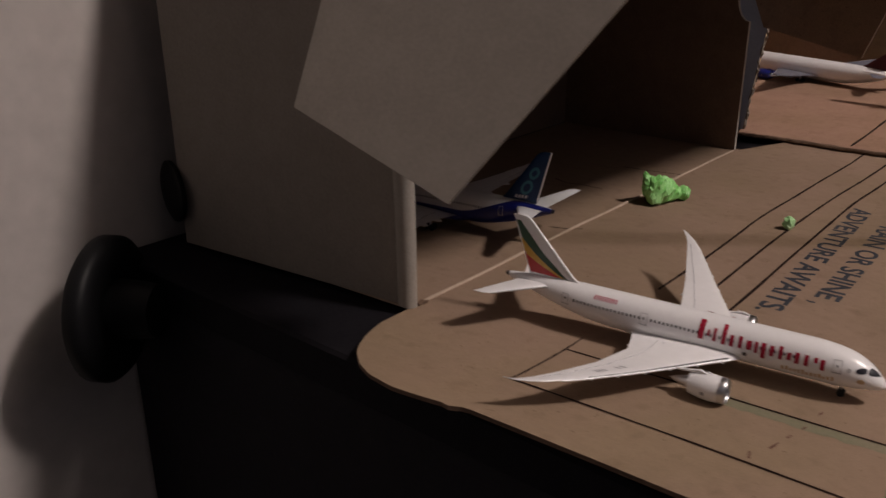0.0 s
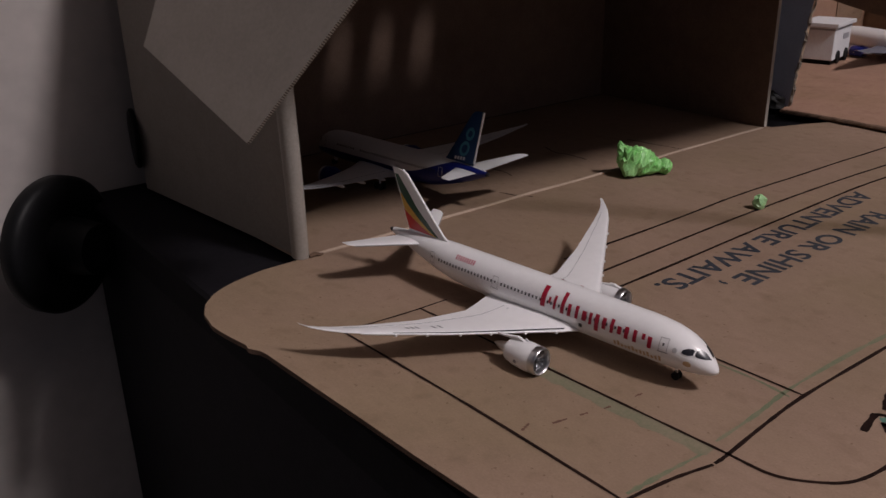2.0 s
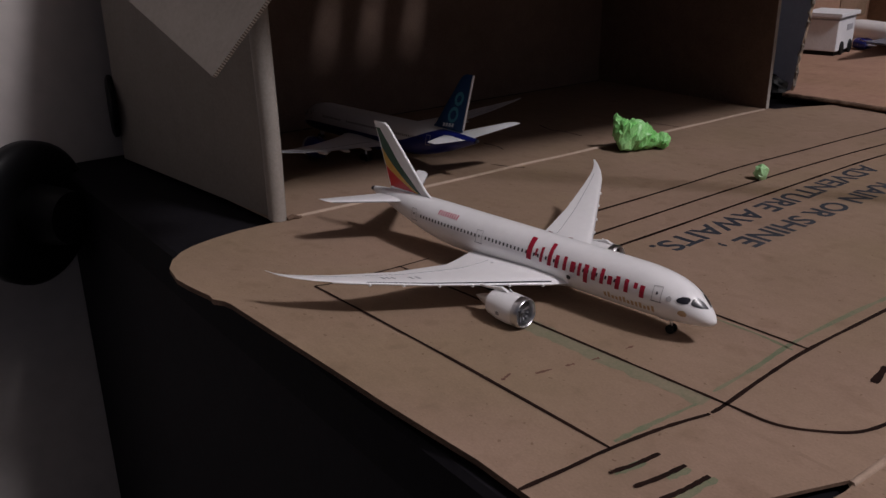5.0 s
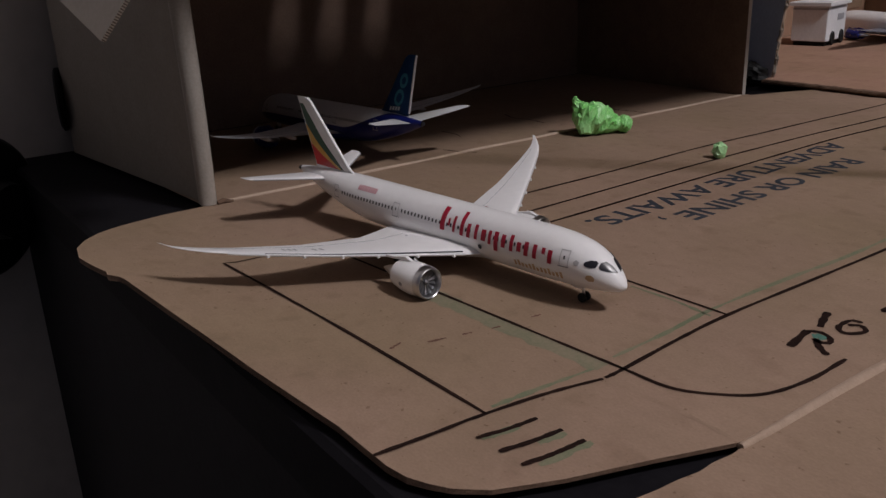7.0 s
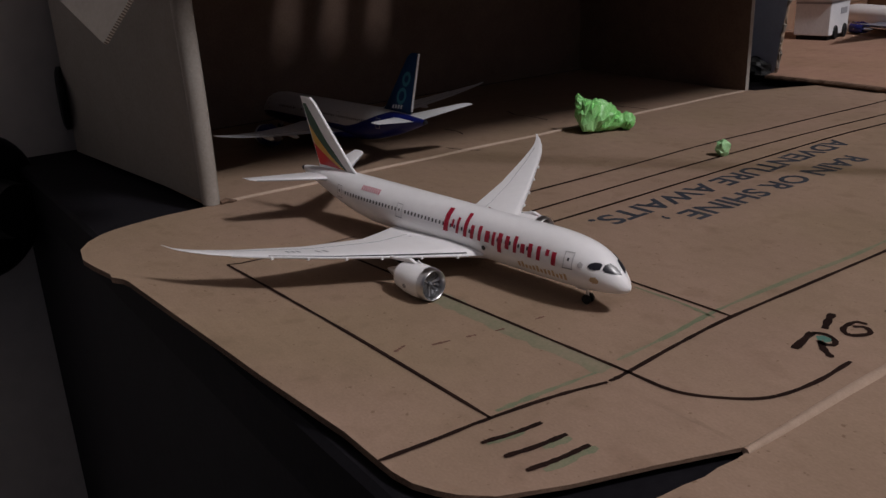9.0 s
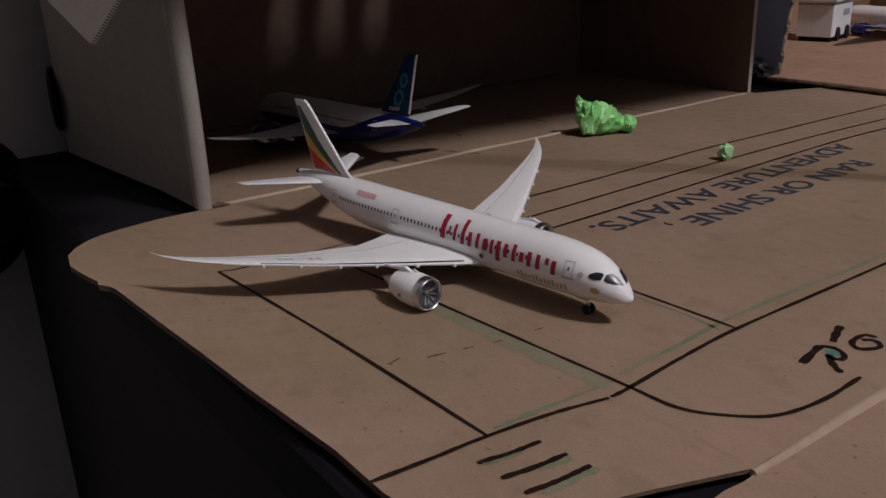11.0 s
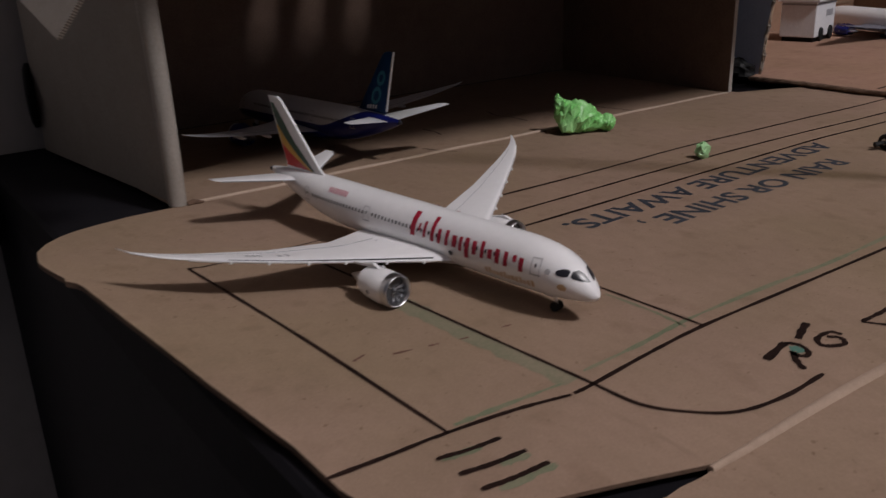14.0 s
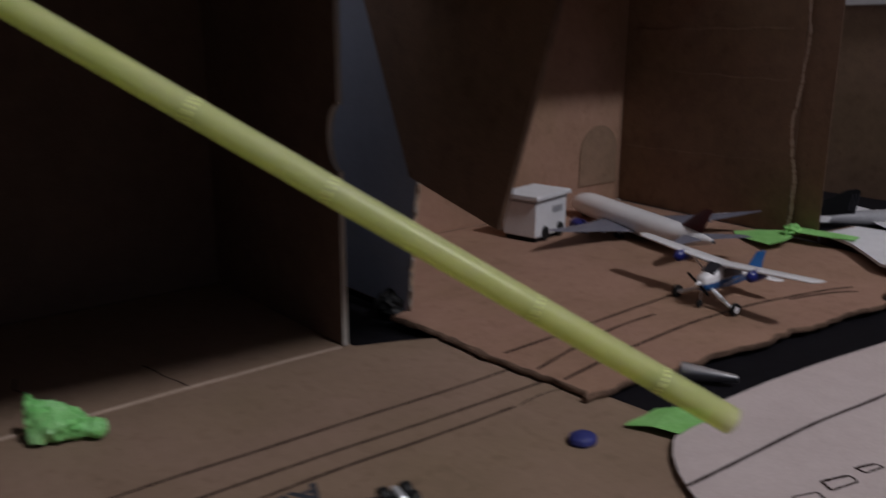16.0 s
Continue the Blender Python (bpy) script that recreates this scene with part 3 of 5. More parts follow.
def hangar():
    ob = thing("cardboard_hangar", "open-fronted cardboard box hangar, pale outside and brown inside", "cardboard box")
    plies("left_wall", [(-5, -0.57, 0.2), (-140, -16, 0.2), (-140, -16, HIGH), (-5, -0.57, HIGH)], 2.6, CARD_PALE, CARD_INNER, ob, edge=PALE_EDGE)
    # the wall ends in a soft folded edge that swells towards the top
    lip = [(-6.8, -2.4), (-5.0, -3.7), (-2.2, -4.3), (0.2, -3.5), (1.5, -1.7), (1.7, 0.3), (0.6, 1.6), (-6.2, 1.0)]
    levels = [0.2 + (HIGH - 0.4) * i / 12 for i in range(13)]
    verts = [(x - 0.006 * z, y - (0.010 * z if y < -0.5 else 0) + 0.3 * math.sin(z * 0.05), z) for z in levels for x, y in lip]
    m = len(lip)
    faces = [(a * m + i, a * m + (i + 1) % m, (a + 1) * m + (i + 1) % m, (a + 1) * m + i) for a in range(12) for i in range(m)] + [tuple(range(m)), tuple(range(12 * m, 13 * m))]
    # Board tone lighter than the wall's, for the light this edge catches.
    part("folded_edge", (verts, faces), FOLD_LIT, ob, "folded edge of the side wall, lightened as if lit", smooth=True)
    notch = [(9 * math.cos(a) * -1, 330, 102 - 15.5 * math.sin(a)) for a in np.linspace(math.pi / 2, -math.pi / 2, 15)]
    right = [(0, 330, 0.2), (-140, 330, 0.2), (-140, 330, HIGH), (0, 330, HIGH)] + [(x, y, z) for x, y, z in reversed(notch)]
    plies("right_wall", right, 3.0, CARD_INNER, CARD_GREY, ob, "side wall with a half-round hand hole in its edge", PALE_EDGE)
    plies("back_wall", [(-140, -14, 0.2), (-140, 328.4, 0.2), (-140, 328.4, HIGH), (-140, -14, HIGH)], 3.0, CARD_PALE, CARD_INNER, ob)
    # unseen roof; its three slots are added to cast the back wall's light patches
    xs, ys = [-141, -42, -13, 0], [-15]
    for c in (131.5, 159, 187.5):
        ys += [c - 2.7, c + 2.7]
    ys.append(331)
    verts, faces = [], []
    for i in range(3):
        for j in range(len(ys) - 1):
            if i == 1 and j in (1, 3, 5):
                continue
            x0, x1, y0, y1 = xs[i], xs[i + 1], ys[j], ys[j + 1]
            n = len(verts)
            verts += [(x0, y0, HIGH), (x1, y0, HIGH), (x1, y1, HIGH), (x0, y1, HIGH), (x0, y0, HIGH + 2.9), (x1, y0, HIGH + 2.9), (x1, y1, HIGH + 2.9), (x0, y1, HIGH + 2.9)]
            faces += [(n + 3, n + 2, n + 1, n), (n + 4, n + 5, n + 6, n + 7), (n, n + 1, n + 5, n + 4), (n + 1, n + 2, n + 6, n + 5), (n + 2, n + 3, n + 7, n + 6), (n + 3, n, n + 4, n + 7)]
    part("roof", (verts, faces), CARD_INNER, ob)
    # Flap added out of view; its slanted edge sets the shadow inside the hangar.
    plies("awning_flap", [(x, y, HIGH + 1.5 + 0.16 * x) for x, y in ((0, -16), (101, 4), (130, 100), (139, 190), (147, 252), (154, 296), (161, 385), (0, 385))], 3.0, CARD_INNER, CARD_PALE, ob, "unseen roof flap over the mouth, shaped to shade the hangar")
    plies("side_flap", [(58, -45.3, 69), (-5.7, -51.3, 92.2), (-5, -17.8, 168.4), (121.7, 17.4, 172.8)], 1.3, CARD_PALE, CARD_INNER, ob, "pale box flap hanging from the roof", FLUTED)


# ---- second box and its apron ----
TALL = 192.0


def second_box():
    ob = thing("cardboard_terminal", "open brown cardboard box terminal behind the second apron", "cardboard box")
    plies("left_wall", [(-15.5, 381, 3.2), (-6.5, 381, 77), (-50, 381, 165), (-52, 381, TALL), (-144, 381, TALL), (-144, 381, 3.2)], 3.0, CARD_WALL, CARD_GREY, ob, "blue-grey printed side wall")
    plies("hanging_flap", [(-8, 377.5, 78), (60, 375.5, 63), (100, 373.5, 178), (-52, 378, 178)], 3.0, CARD_WALL, CARD_WALL, ob, "dark brown flap hanging in shadow", CARD_TORN_SHADED)
    plies("back_wall", [(-146, 379, 3.2), (-146, 718, 3.2), (-146, 718, TALL), (-146, 379, TALL)], 3.0, CARD_RED, CARD_RED, ob)
    plies("far_wall", [(-144, 717, 3.2), (22, 705, 3.2), (22, 705, TALL), (-144, 717, TALL)], 3.0, CARD_WALL, CARD_WALL, ob, edge=CARD_WALL)
    # end edge in the dark tone so that it looks unlit
    plies("far_wall_end", [(22.4, 704.9, 3.2), (48, 701, 3.2), (48, 701, TALL), (22.4, 704.9, TALL)], 0.5, CARD_WALL, CARD_WALL, ob, edge=CARD_TORN_SHADED)
    # Unseen roof, ended where its shadow darkens the top of the back wall.
    plies("roof", [(-152, 379, TALL + 1.6), (-50, 383, TALL + 1.6), (-50, 716, TALL + 1.6), (-152, 730, TALL + 1.6)], 3.0, CARD_WALL, CARD_WALL, ob)
    rnd = random.Random(4)
    v, f = stroke([(23.5 + 3.0 * math.sin(z * 0.055) + rnd.uniform(-0.9, 0.9), z) for z in range(8, 190, 6)], 2.4, 0, 0.75)
    part("torn_edge", ([(23.5 + (x - 23.5) * (1.0 if z < 120 else 0.75), 701.0, z) for x, z, _ in v], f), CREASE, ob, "pale torn strip down the wall")
    for z, tilt in ((52, 4), (118, -3), (150, 2)):
        crease = [(-140 + 8 * i, 716.7 - 0.0723 * (8 * i + 4) - 1.9, z + tilt * i / 20 + 0.6 * math.sin(i * 1.3)) for i in range(20)]
        part("fold_line", tube(crease, 0.4, 6), CARD_WALL, ob, "faint pressed crease across the wall")
    ragged = []
    for i in range(26):
        u = i / 25
        ragged.append((-15.3 + 8.8 * u + rnd.uniform(-0.9, 1.1), 380.4 + rnd.uniform(-0.8, 0.8), 3.4 + 73.4 * u))
    part("torn_edge", tube(ragged, [0.7 + 0.9 * rnd.random() for _ in ragged], 6), FLUTED, ob, "ragged fluted edge")
    arch = [(-143.9, 685 + 24 * math.cos(a), 47 + 24 * math.sin(a)) for a in np.linspace(0, math.pi, 17)] + [(-143.9, 661, 20), (-143.9, 709, 20)]
    part("hand_hole_flap", board(arch, 0.8), CARD_WALL, ob, "round-topped pressed hand-hole flap")
    part("fold_line", brick(-144.6, -143.4, 561, 563, 3.2, TALL), CARD_TORN_SHADED, ob, "dark vertical fold")
    apron = thing("torn_cardboard_apron", "reddish brown cardboard sheet with ragged torn edges", "cardboard")
    rnd = random.Random(7)
    near = [(x, 370 + 0.03 * (x + 14) + 1.3 * math.sin(x * 0.07) + rnd.uniform(-0.8, 0.8)) for x in range(-14, 118, 5)]
    side = [(117.5 + (y - 370) * 0.105 + 1.6 * math.sin(y * 0.12) + rnd.uniform(-1.3, 1.3), y) for y in range(370, 660, 6)]
    outline = near + side + [(120, 672), (100, 690), (22, 702), (-144, 713), (-144, 383), (-18, 383)]
    v, f = slab(outline, 0.4, 3.0)
    part("sheet", (v, f), [CARD_RED, CARD_TORN_SHADED], apron, index=[0, 0] + [1] * (len(f) - 2))
    for line, reach in ((near, 2.6), (side, 1.5)):
        fine = [tuple(q) for q in smooth_line(line, 4)]
        verts, seg = [], 9
        for i, (x, y) in enumerate(fine):
            a, b = fine[max(i - 1, 0)], fine[min(i + 1, len(fine) - 1)]
            d = Vector((b[0] - a[0], b[1] - a[1], 0)).normalized()
            n = Vector((d.y, -d.x, 0))
            w = reach * (0.62 + 0.75 * noise.noise(Vector((i * 0.09, reach, 0)))) + rnd.uniform(-0.15, 0.15)
            for k in range(seg):
                t = 2 * math.pi * k / seg
                r = 1 + rnd.uniform(-0.1, 0.1)
                q = Vector((x, y, 1.9)) + n * (w * math.cos(t) * r) + Vector((0, 0, 1.45 * math.sin(t) * r))
                verts.append((q.x, q.y, max(-0.1, q.z)))
        faces = [(i * seg + k, i * seg + (k + 1) % seg, (i + 1) * seg + (k + 1) % seg, (i + 1) * seg + k) for i in range(len(fine) - 1) for k in range(seg)]
        faces += [tuple(range(seg)), tuple(range((len(fine) - 1) * seg, len(fine) * seg))]
        part("torn_edge", (verts, faces), CARD_TORN_SHADED, apron, "dark frayed torn edge")
    for p, w in (([(62, 378), (61, 420), (58.5, 480), (57.3, 519)], 1.8), ([(85.5, 376), (79, 405), (76.3, 423), (72, 450), (72, 480)], 1.8),
                 ([(101, 377), (96, 420), (93, 470), (93.2, 497.6), (97, 540), (108, 590), (116, 612)], 1.8), ([(104, 560), (113, 590), (122, 606)], 1.8)):
        part("marker_line", stroke(p, w, 3.12), INK, apron, "dark felt-pen line")
    shift = Matrix.Translation((-0.7, 4.0, 0))
    pad = [(156.5, 405), (158, 390), (161, 377), (165, 367), (172, 357), (181, 348), (189, 342), (201, 334.5), (218, 329), (300, 326), (318, 420), (318, 720), (212, 720), (190, 640), (170, 540), (162, 484), (158, 443), (157, 420)]
    card = thing("pale_card_sheet", "pinkish white card with a rounded corner lying over the base", "card")
    v, f = slab(pad, 0.3, 2.8)
    part("sheet", (v, f), [PINK_WHITE, CARD_TORN_SHADED], card, index=[0, 0] + [1] * (len(f) - 2))
    part("marker_line", stroke([(187.8, 343), (189, 365), (191.5, 420), (197, 470), (203, 560), (210, 700)], 1.5, 2.92), INK, card)
    for p in ([(211, 352), (214.5, 348.5), (217.5, 355), (213.5, 358), (211, 352)], [(214, 364), (217, 360.5), (221.5, 370.5), (217.5, 373), (214, 364)],
              [(215, 380.5), (219, 392), (223, 390), (220, 377.5), (215, 380.5)], [(218, 398.5), (221, 407), (224, 407), (222, 398), (218, 398.5)]):
        for a, b in zip(p, p[1:]):
            part("drawn_sign", stroke([a, ((a[0] + b[0]) / 2, (a[1] + b[1]) / 2 + 0.2), b], 0.9 + 0.3 * (a[1] < b[1]), 2.92, 0.3), INK, card)
    for pts, z in (([(144.5, 361), (143, 366), (143.6, 374), (142, 384), (150, 389), (160, 397), (162.6, 391), (164.6, 386), (164.2, 376), (165, 368), (154, 365)], 3.0), ([(198.6, 311), (200.4, 317), (199.2, 324), (200.6, 332), (212, 335), (225, 338.5), (238, 337), (250, 338), (252, 314), (233, 312), (221, 310.5)], 3.05)):
        v, f = slab(pts, z + 0.25, z + 0.45)
        v = [(x, y, zz if x > 151 else zz - (151 - x) * 0.3) for x, y, zz in v] if z == 3.0 else [(x, y, zz if y > 322 else zz - (322 - y) * 0.25) for x, y, zz in v]
        solo("green_tape", moved((v, f), shift), TAPE, "strip of light green masking tape across the card edge", "tape", group="green tape strips")
    v, f = slab([(-6, 680), (0, 672), (18, 660), (40, 648), (44, 664), (38, 684), (28, 698), (8, 692)], 3.1, 3.6)
    v = [(x, y, z + 0.11 * max(0, x + 4) + 1.5 * math.sin(x * 0.16) ** 2) for x, y, z in v]
    v2, f2 = slab([(30, 690), (42, 684), (60, 686), (78, 692), (76, 704), (52, 702), (32, 700)], 11.3, 11.7)
    knot = crumple((5, 7, 3.5), 6.0, 8, 12, 0.4)
    v, f = join((v, f), (v2, f2), ([(x + 34, y + 690, z + 8) for x, y, z in knot[0]], knot[1]))
    solo("green_tape", (v, f), TAPE, "crumpled green masking tape at the torn wall", "tape", group="green tape strips")


def far_corner():
    v, f = slab([(46, 712), (60, 698), (80, 685), (97, 668), (114, 650), (160, 640), (205, 725), (190, 765), (52, 752)], 6.0, 8.0)
    v = [(x, y, z if y > 700 else z + 2.5) for x, y, z in v]
    sheet = thing("white_sheet", "white paper sheet lifted over the apron edge", "paper")
    part("sheet", (v, f), PAPER, sheet)
    part("marker_line", stroke([(75, 720), (110, 704), (150, 690)], 0.9, 8.15), INK, sheet)
    # Added dark block standing for the shaded gap under the lifted sheet.
    stack = thing("sheet_gap_block", "added dark block filling the shaded gap under the white sheet", "card")
    part("sheet", slab([(40, 722), (110, 712), (180, 730), (180, 760), (45, 760)], -3.0, 5.9), CARD_TORN_SHADED, stack)
    ob = thing("far_cardboard_panel", "brown cardboard panel behind the aprons, stretched left to darken a gap", "cardboard")
    # left stretch is added to cover the lit wall and darken the gap
    plies("panel", [(-158, 930, -3), (345, 930, -3), (345, 930, 172), (-158, 930, 172)], 4.0, CARD_WALL, CARD_WALL, ob)
    part("rail", brick(-158, 345, 922, 932, 172, 179, 1.0), PAPER, ob, "pale strip along the top")


cardboard_sheet()
hangar()
second_box()
far_corner()


# ---- model airliners ----
STATIONS = np.array([(0, 7.9, 0.15, 0.15), (0.8, 8.15, 1.5, 1.45), (2, 8.7, 2.6, 2.5), (4, 9.5, 3.9, 3.8), (7, 10.4, 5.2, 5.15), (11, 11.15, 6.25, 6.3), (16, 11.6, 6.9, 7.0),
                     (22, 11.8, 7.15, 7.35), (28, 11.8, 7.2, 7.45), (60, 11.8, 7.2, 7.45), (92, 11.8, 7.2, 7.45), (100, 12.0, 7.05, 7.25), (108, 12.6, 6.5, 6.65), (116, 13.4, 5.5, 5.7),
                     (124, 14.3, 4.2, 4.5), (132, 15.2, 2.7, 3.0), (138, 15.9, 1.5, 1.7), (141.2, 16.2, 0.75, 0.9)])
DROOP = 0.4
STATIONS[:, 2:] *= 0.97
STATIONS[:, 1] -= DROOP * (1 - STATIONS[:, 0] / 141.2)
CURVE = np.array(smooth_line([tuple(r) for r in STATIONS], 8))


def hull(s):
    """Centre height, half width and half height of the fuselage s millimetres behind the nose."""
    return [float(np.interp(s, CURVE[:, 0], CURVE[:, k])) for k in (1, 2, 3)]


def skin(s, z, side, lift=0.08):
    """A point on the fuselage's side at a height."""
    zc, ry, rz = hull(s)
    q = max(-0.98, min(0.98, (z - zc) / rz))
    return (-s, side * (ry + lift) * math.sqrt(1 - q * q), zc + (rz + lift) * q)


def decal(s0, s1, z0, z1, side, lean=0.0, n=3, lift=0.08):
    """A patch on the fuselage's side; heights follow the drooping axis."""
    dip = 1.2 - DROOP * (1 - (s0 + s1) / 282.4)
    z0, z1 = z0 + dip, z1 + dip
    verts = [skin(s0 + (s1 - s0) * i / n + lean * (z0 + (z1 - z0) * j / n - z0), z0 + (z1 - z0) * j / n, side, lift) for i in range(n + 1) for j in range(n + 1)]
    return verts, [(i * (n + 1) + j, i * (n + 1) + j + 1, (i + 1) * (n + 1) + j + 1, (i + 1) * (n + 1) + j) for i in range(n) for j in range(n)]


def patch(outline, side, lift=0.1, rings=3):
    """A filled outline of (s, z) laid on the fuselage's side; heights follow the drooping axis."""
    sm, zm = [sum(q[k] for q in outline) / len(outline) for k in (0, 1)]
    dip = 1.2 - DROOP * (1 - sm / 141.2)
    verts, n = [skin(sm, zm + dip, side, lift)], len(outline)
    for r in range(1, rings + 1):
        verts += [skin(sm + (s - sm) * r / rings, zm + dip + (z - zm) * r / rings, side, lift) for s, z in outline]
    faces = [(0, 1 + i, 1 + (i + 1) % n) for i in range(n)]
    faces += [(1 + r * n + i, 1 + r * n + (i + 1) % n, 1 + (r + 1) * n + (i + 1) % n, 1 + (r + 1) * n + i) for r in range(rings - 1) for i in range(n)]
    return verts, faces


def aero(sections, side=1):
    """A lifting surface: sections (lateral, leading s, trailing s, height, thickness), as a closed skin."""
    shape = [(0, 0), (0.03, 0.32), (0.12, 0.5), (0.35, 0.55), (0.7, 0.3), (1, 0.02), (0.7, -0.2), (0.35, -0.4), (0.12, -0.42), (0.03, -0.28)]
    verts, k = [], len(shape)
    for y, a, b, z, t in sections:
        verts += [(-(a + (b - a) * u), side * y, z + t * w) for u, w in shape]
    faces = [(i * k + j, i * k + (j + 1) % k, (i + 1) * k + (j + 1) % k, (i + 1) * k + j) for i in range(len(sections) - 1) for j in range(k)]
    faces += [tuple(range(k)), tuple(range((len(sections) - 1) * k, len(sections) * k))]
    return verts, faces


PLAIN_WING = [(y, a, b, z - 1.2, k) for y, a, b, z, k in [(0, 43, 86, 8.0, 3.2), (7.2, 46, 84.5, 8.6, 2.8), (14, 51.5, 83, 9.2, 2.2), (22, 57, 82.3, 10.1, 1.7), (40, 68.3, 85.2, 12.3, 1.1), (58, 79.4, 89.6, 15.2, 0.8), (66, 84.6, 91.6, 16.9, 0.6),
        (70, 88, 92.8, 17.9, 0.5), (73, 91.4, 94.2, 18.8, 0.35), (75, 94.4, 95.6, 19.9, 0.15)]]
TAILPLANE = [(0, 119, 135, 15.8, 1.6), (4, 121.8, 135.6, 16.0, 1.3), (23, 135.6, 142.2, 17.3, 0.6), (24.6, 138.4, 142.8, 17.5, 0.25)]
FIN = [(17.5, 108.5, 131.0, 0.9), (20, 112.0, 131.4, 0.95), (40.8, 130.6, 138.2, 0.6), (42.0, 132.4, 138.8, 0.45), (42.5, 134.4, 138.9, 0.2)]


def fin_edges(z):
    zs = [r[0] for r in FIN]
    return float(np.interp(z, zs, [r[1] for r in FIN])), float(np.interp(z, zs, [r[2] for r in FIN]))


def fin_band(lo, hi, v0, v1, side, n=12):
    """A curved band on the fin between two chord curves, from v0 to v1 of its height."""
    verts = []
    for i in range(n + 1):
        v = v0 + (v1 - v0) * i / n
        z = 19.2 + v * 22.6
        a, b = fin_edges(z)
        ua, ub = float(np.interp(v, *lo)), float(np.interp(v, *hi))
        for u in (ua, ub):
            verts.append((-(a + (b - a) * u), side * (0.1 + float(np.interp(u, (0, 0.1, 0.4, 1), (0.1, 0.42, 0.5, 0.05))) * float(np.interp(z, (19, 42), (0.95, 0.5)))), z))
    return verts, [(2 * i, 2 * i + 1, 2 * i + 3, 2 * i + 2) for i in range(n)]


def decal_disc(x, side, r):
    """A small round patch on the outer flank of an engine cowl."""
    ring = [(x + 0.75 * math.cos(a), 0.75 * math.sin(a) / r) for a in np.linspace(0, 2 * math.pi, 13)[:-1]]
    return [(px, side * (r + 0.06) * math.cos(b - 0.1), (r + 0.06) * math.sin(b - 0.1)) for px, b in ring], [tuple(range(12))]


def engine(parent, side, cowl, skew=False):
    y, z = side * (24.6 if skew and side > 0 else 26.8), 5.2
    at = mmpose(-6.0 if skew and side > 0 else -1.5, y, z) @ Matrix.Diagonal((0.92, 0.9, 0.9, 1))
    nac = part("engine", lathe([(-48.4, 4.3), (-46.4, 4.35), (-46.2, 4.6), (-46.8, 4.85), (-48.2, 5.08), (-52, 5.25), (-56, 4.9), (-59.5, 4.1), (-59.5, 3.7), (-56, 2.6), (-52, 2.2)], 28), cowl, parent, smooth=True, at=at)
    part("intake_lip", lathe([(-48.2, 4.15), (-46.9, 4.15), (-46.2, 4.3), (-45.9, 4.62), (-46.2, 4.9), (-47.2, 5.08), (-48.4, 5.2), (-48.4, 5.0), (-47.2, 4.4), (-48.2, 4.15)], 28, False), STEEL, nac, "bright metal intake rim", smooth=True)
    part("fan", lathe([(-48.3, 4.2), (-48.2, 0.9), (-47.4, 0.8), (-46.9, 0.05)], 28, False), FAN, nac, "dark fan with a pale hub")
    for k in range(14):
        a = 2 * math.pi * k / 14
        blade = [(-48.1, 0.9 * math.cos(a), 0.9 * math.sin(a)), (-47.7, 4.1 * math.cos(a), 4.1 * math.sin(a)), (-48.1, 4.1 * math.cos(a + 0.24), 4.1 * math.sin(a + 0.24)), (-48.1, 0.9 * math.cos(a + 0.4), 0.9 * math.sin(a + 0.4))]
        # every fifth blade in bright metal, painting the highlights on the fan
        part("blade", (blade, [(0, 1, 2, 3)]), STEEL if k % 5 == 0 else FAN, nac)
    part("engine_badge", decal_disc(-53.5, side, 5.25), SEAM, nac, "small grey badge")
    part("exhaust_cone", lathe([(-57, 2.6), (-61, 2.2), (-64.5, 1.3), (-67, 0.2)], 16), STEEL, nac, smooth=True)
    part("strake", board([(-50, side * -0.0 + 1.0, 4.4), (-54, 1.0, 4.5), (-53.5, 1.0, 6.0)], 0.25), cowl, nac)
    part("pylon", board([(-50.5, y, z + 4.8), (-58.5, y, z + 3.9), (-66, y, 8.4), (-66, y, 9.4), (-58.5, y, 9.6), (-53, y, z + 5.6)], 1.0), cowl, parent)


def wheel(x, y, z, r, w):
    return moved(lathe([(-w / 2, r * 0.7), (-w / 2, r * 0.92), (-w * 0.3, r), (w * 0.3, r), (w / 2, r * 0.92), (w / 2, r * 0.7)], 16), Matrix.Translation((x, y, z)) @ Matrix.Rotation(math.pi / 2, 4, "Z"))


def landing_gear(parent):
    part("nose_strut", tube([(-13.2, 0, 1.1), (-13.6, 0, 4.8)], 0.42, 8), STEEL, parent)
    part("gear_door", board([(-14.5, 1.0, 4.6), (-18.5, 1.0, 4.2), (-18, 1.25, 2.6), (-15, 1.25, 2.6)], 0.2), AIR_WHITE, parent)
    for y in (-0.85, 0.85):
        part("wheel", wheel(-13.2, y, 1.3, 1.3, 0.9), TYRE, parent, smooth=True)
    for y in (-12.2, 12.2):
        part("main_strut", tube([(-72, y, 1.6), (-71, y * 0.9, 8.6)], 0.6, 8), STEEL, parent)
        for x in (-70.2, -73.8):
            for d in (-1.1, 1.1):
                part("wheel", wheel(x, y + d, 1.6, 1.6, 1.1), TYRE, parent, smooth=True)


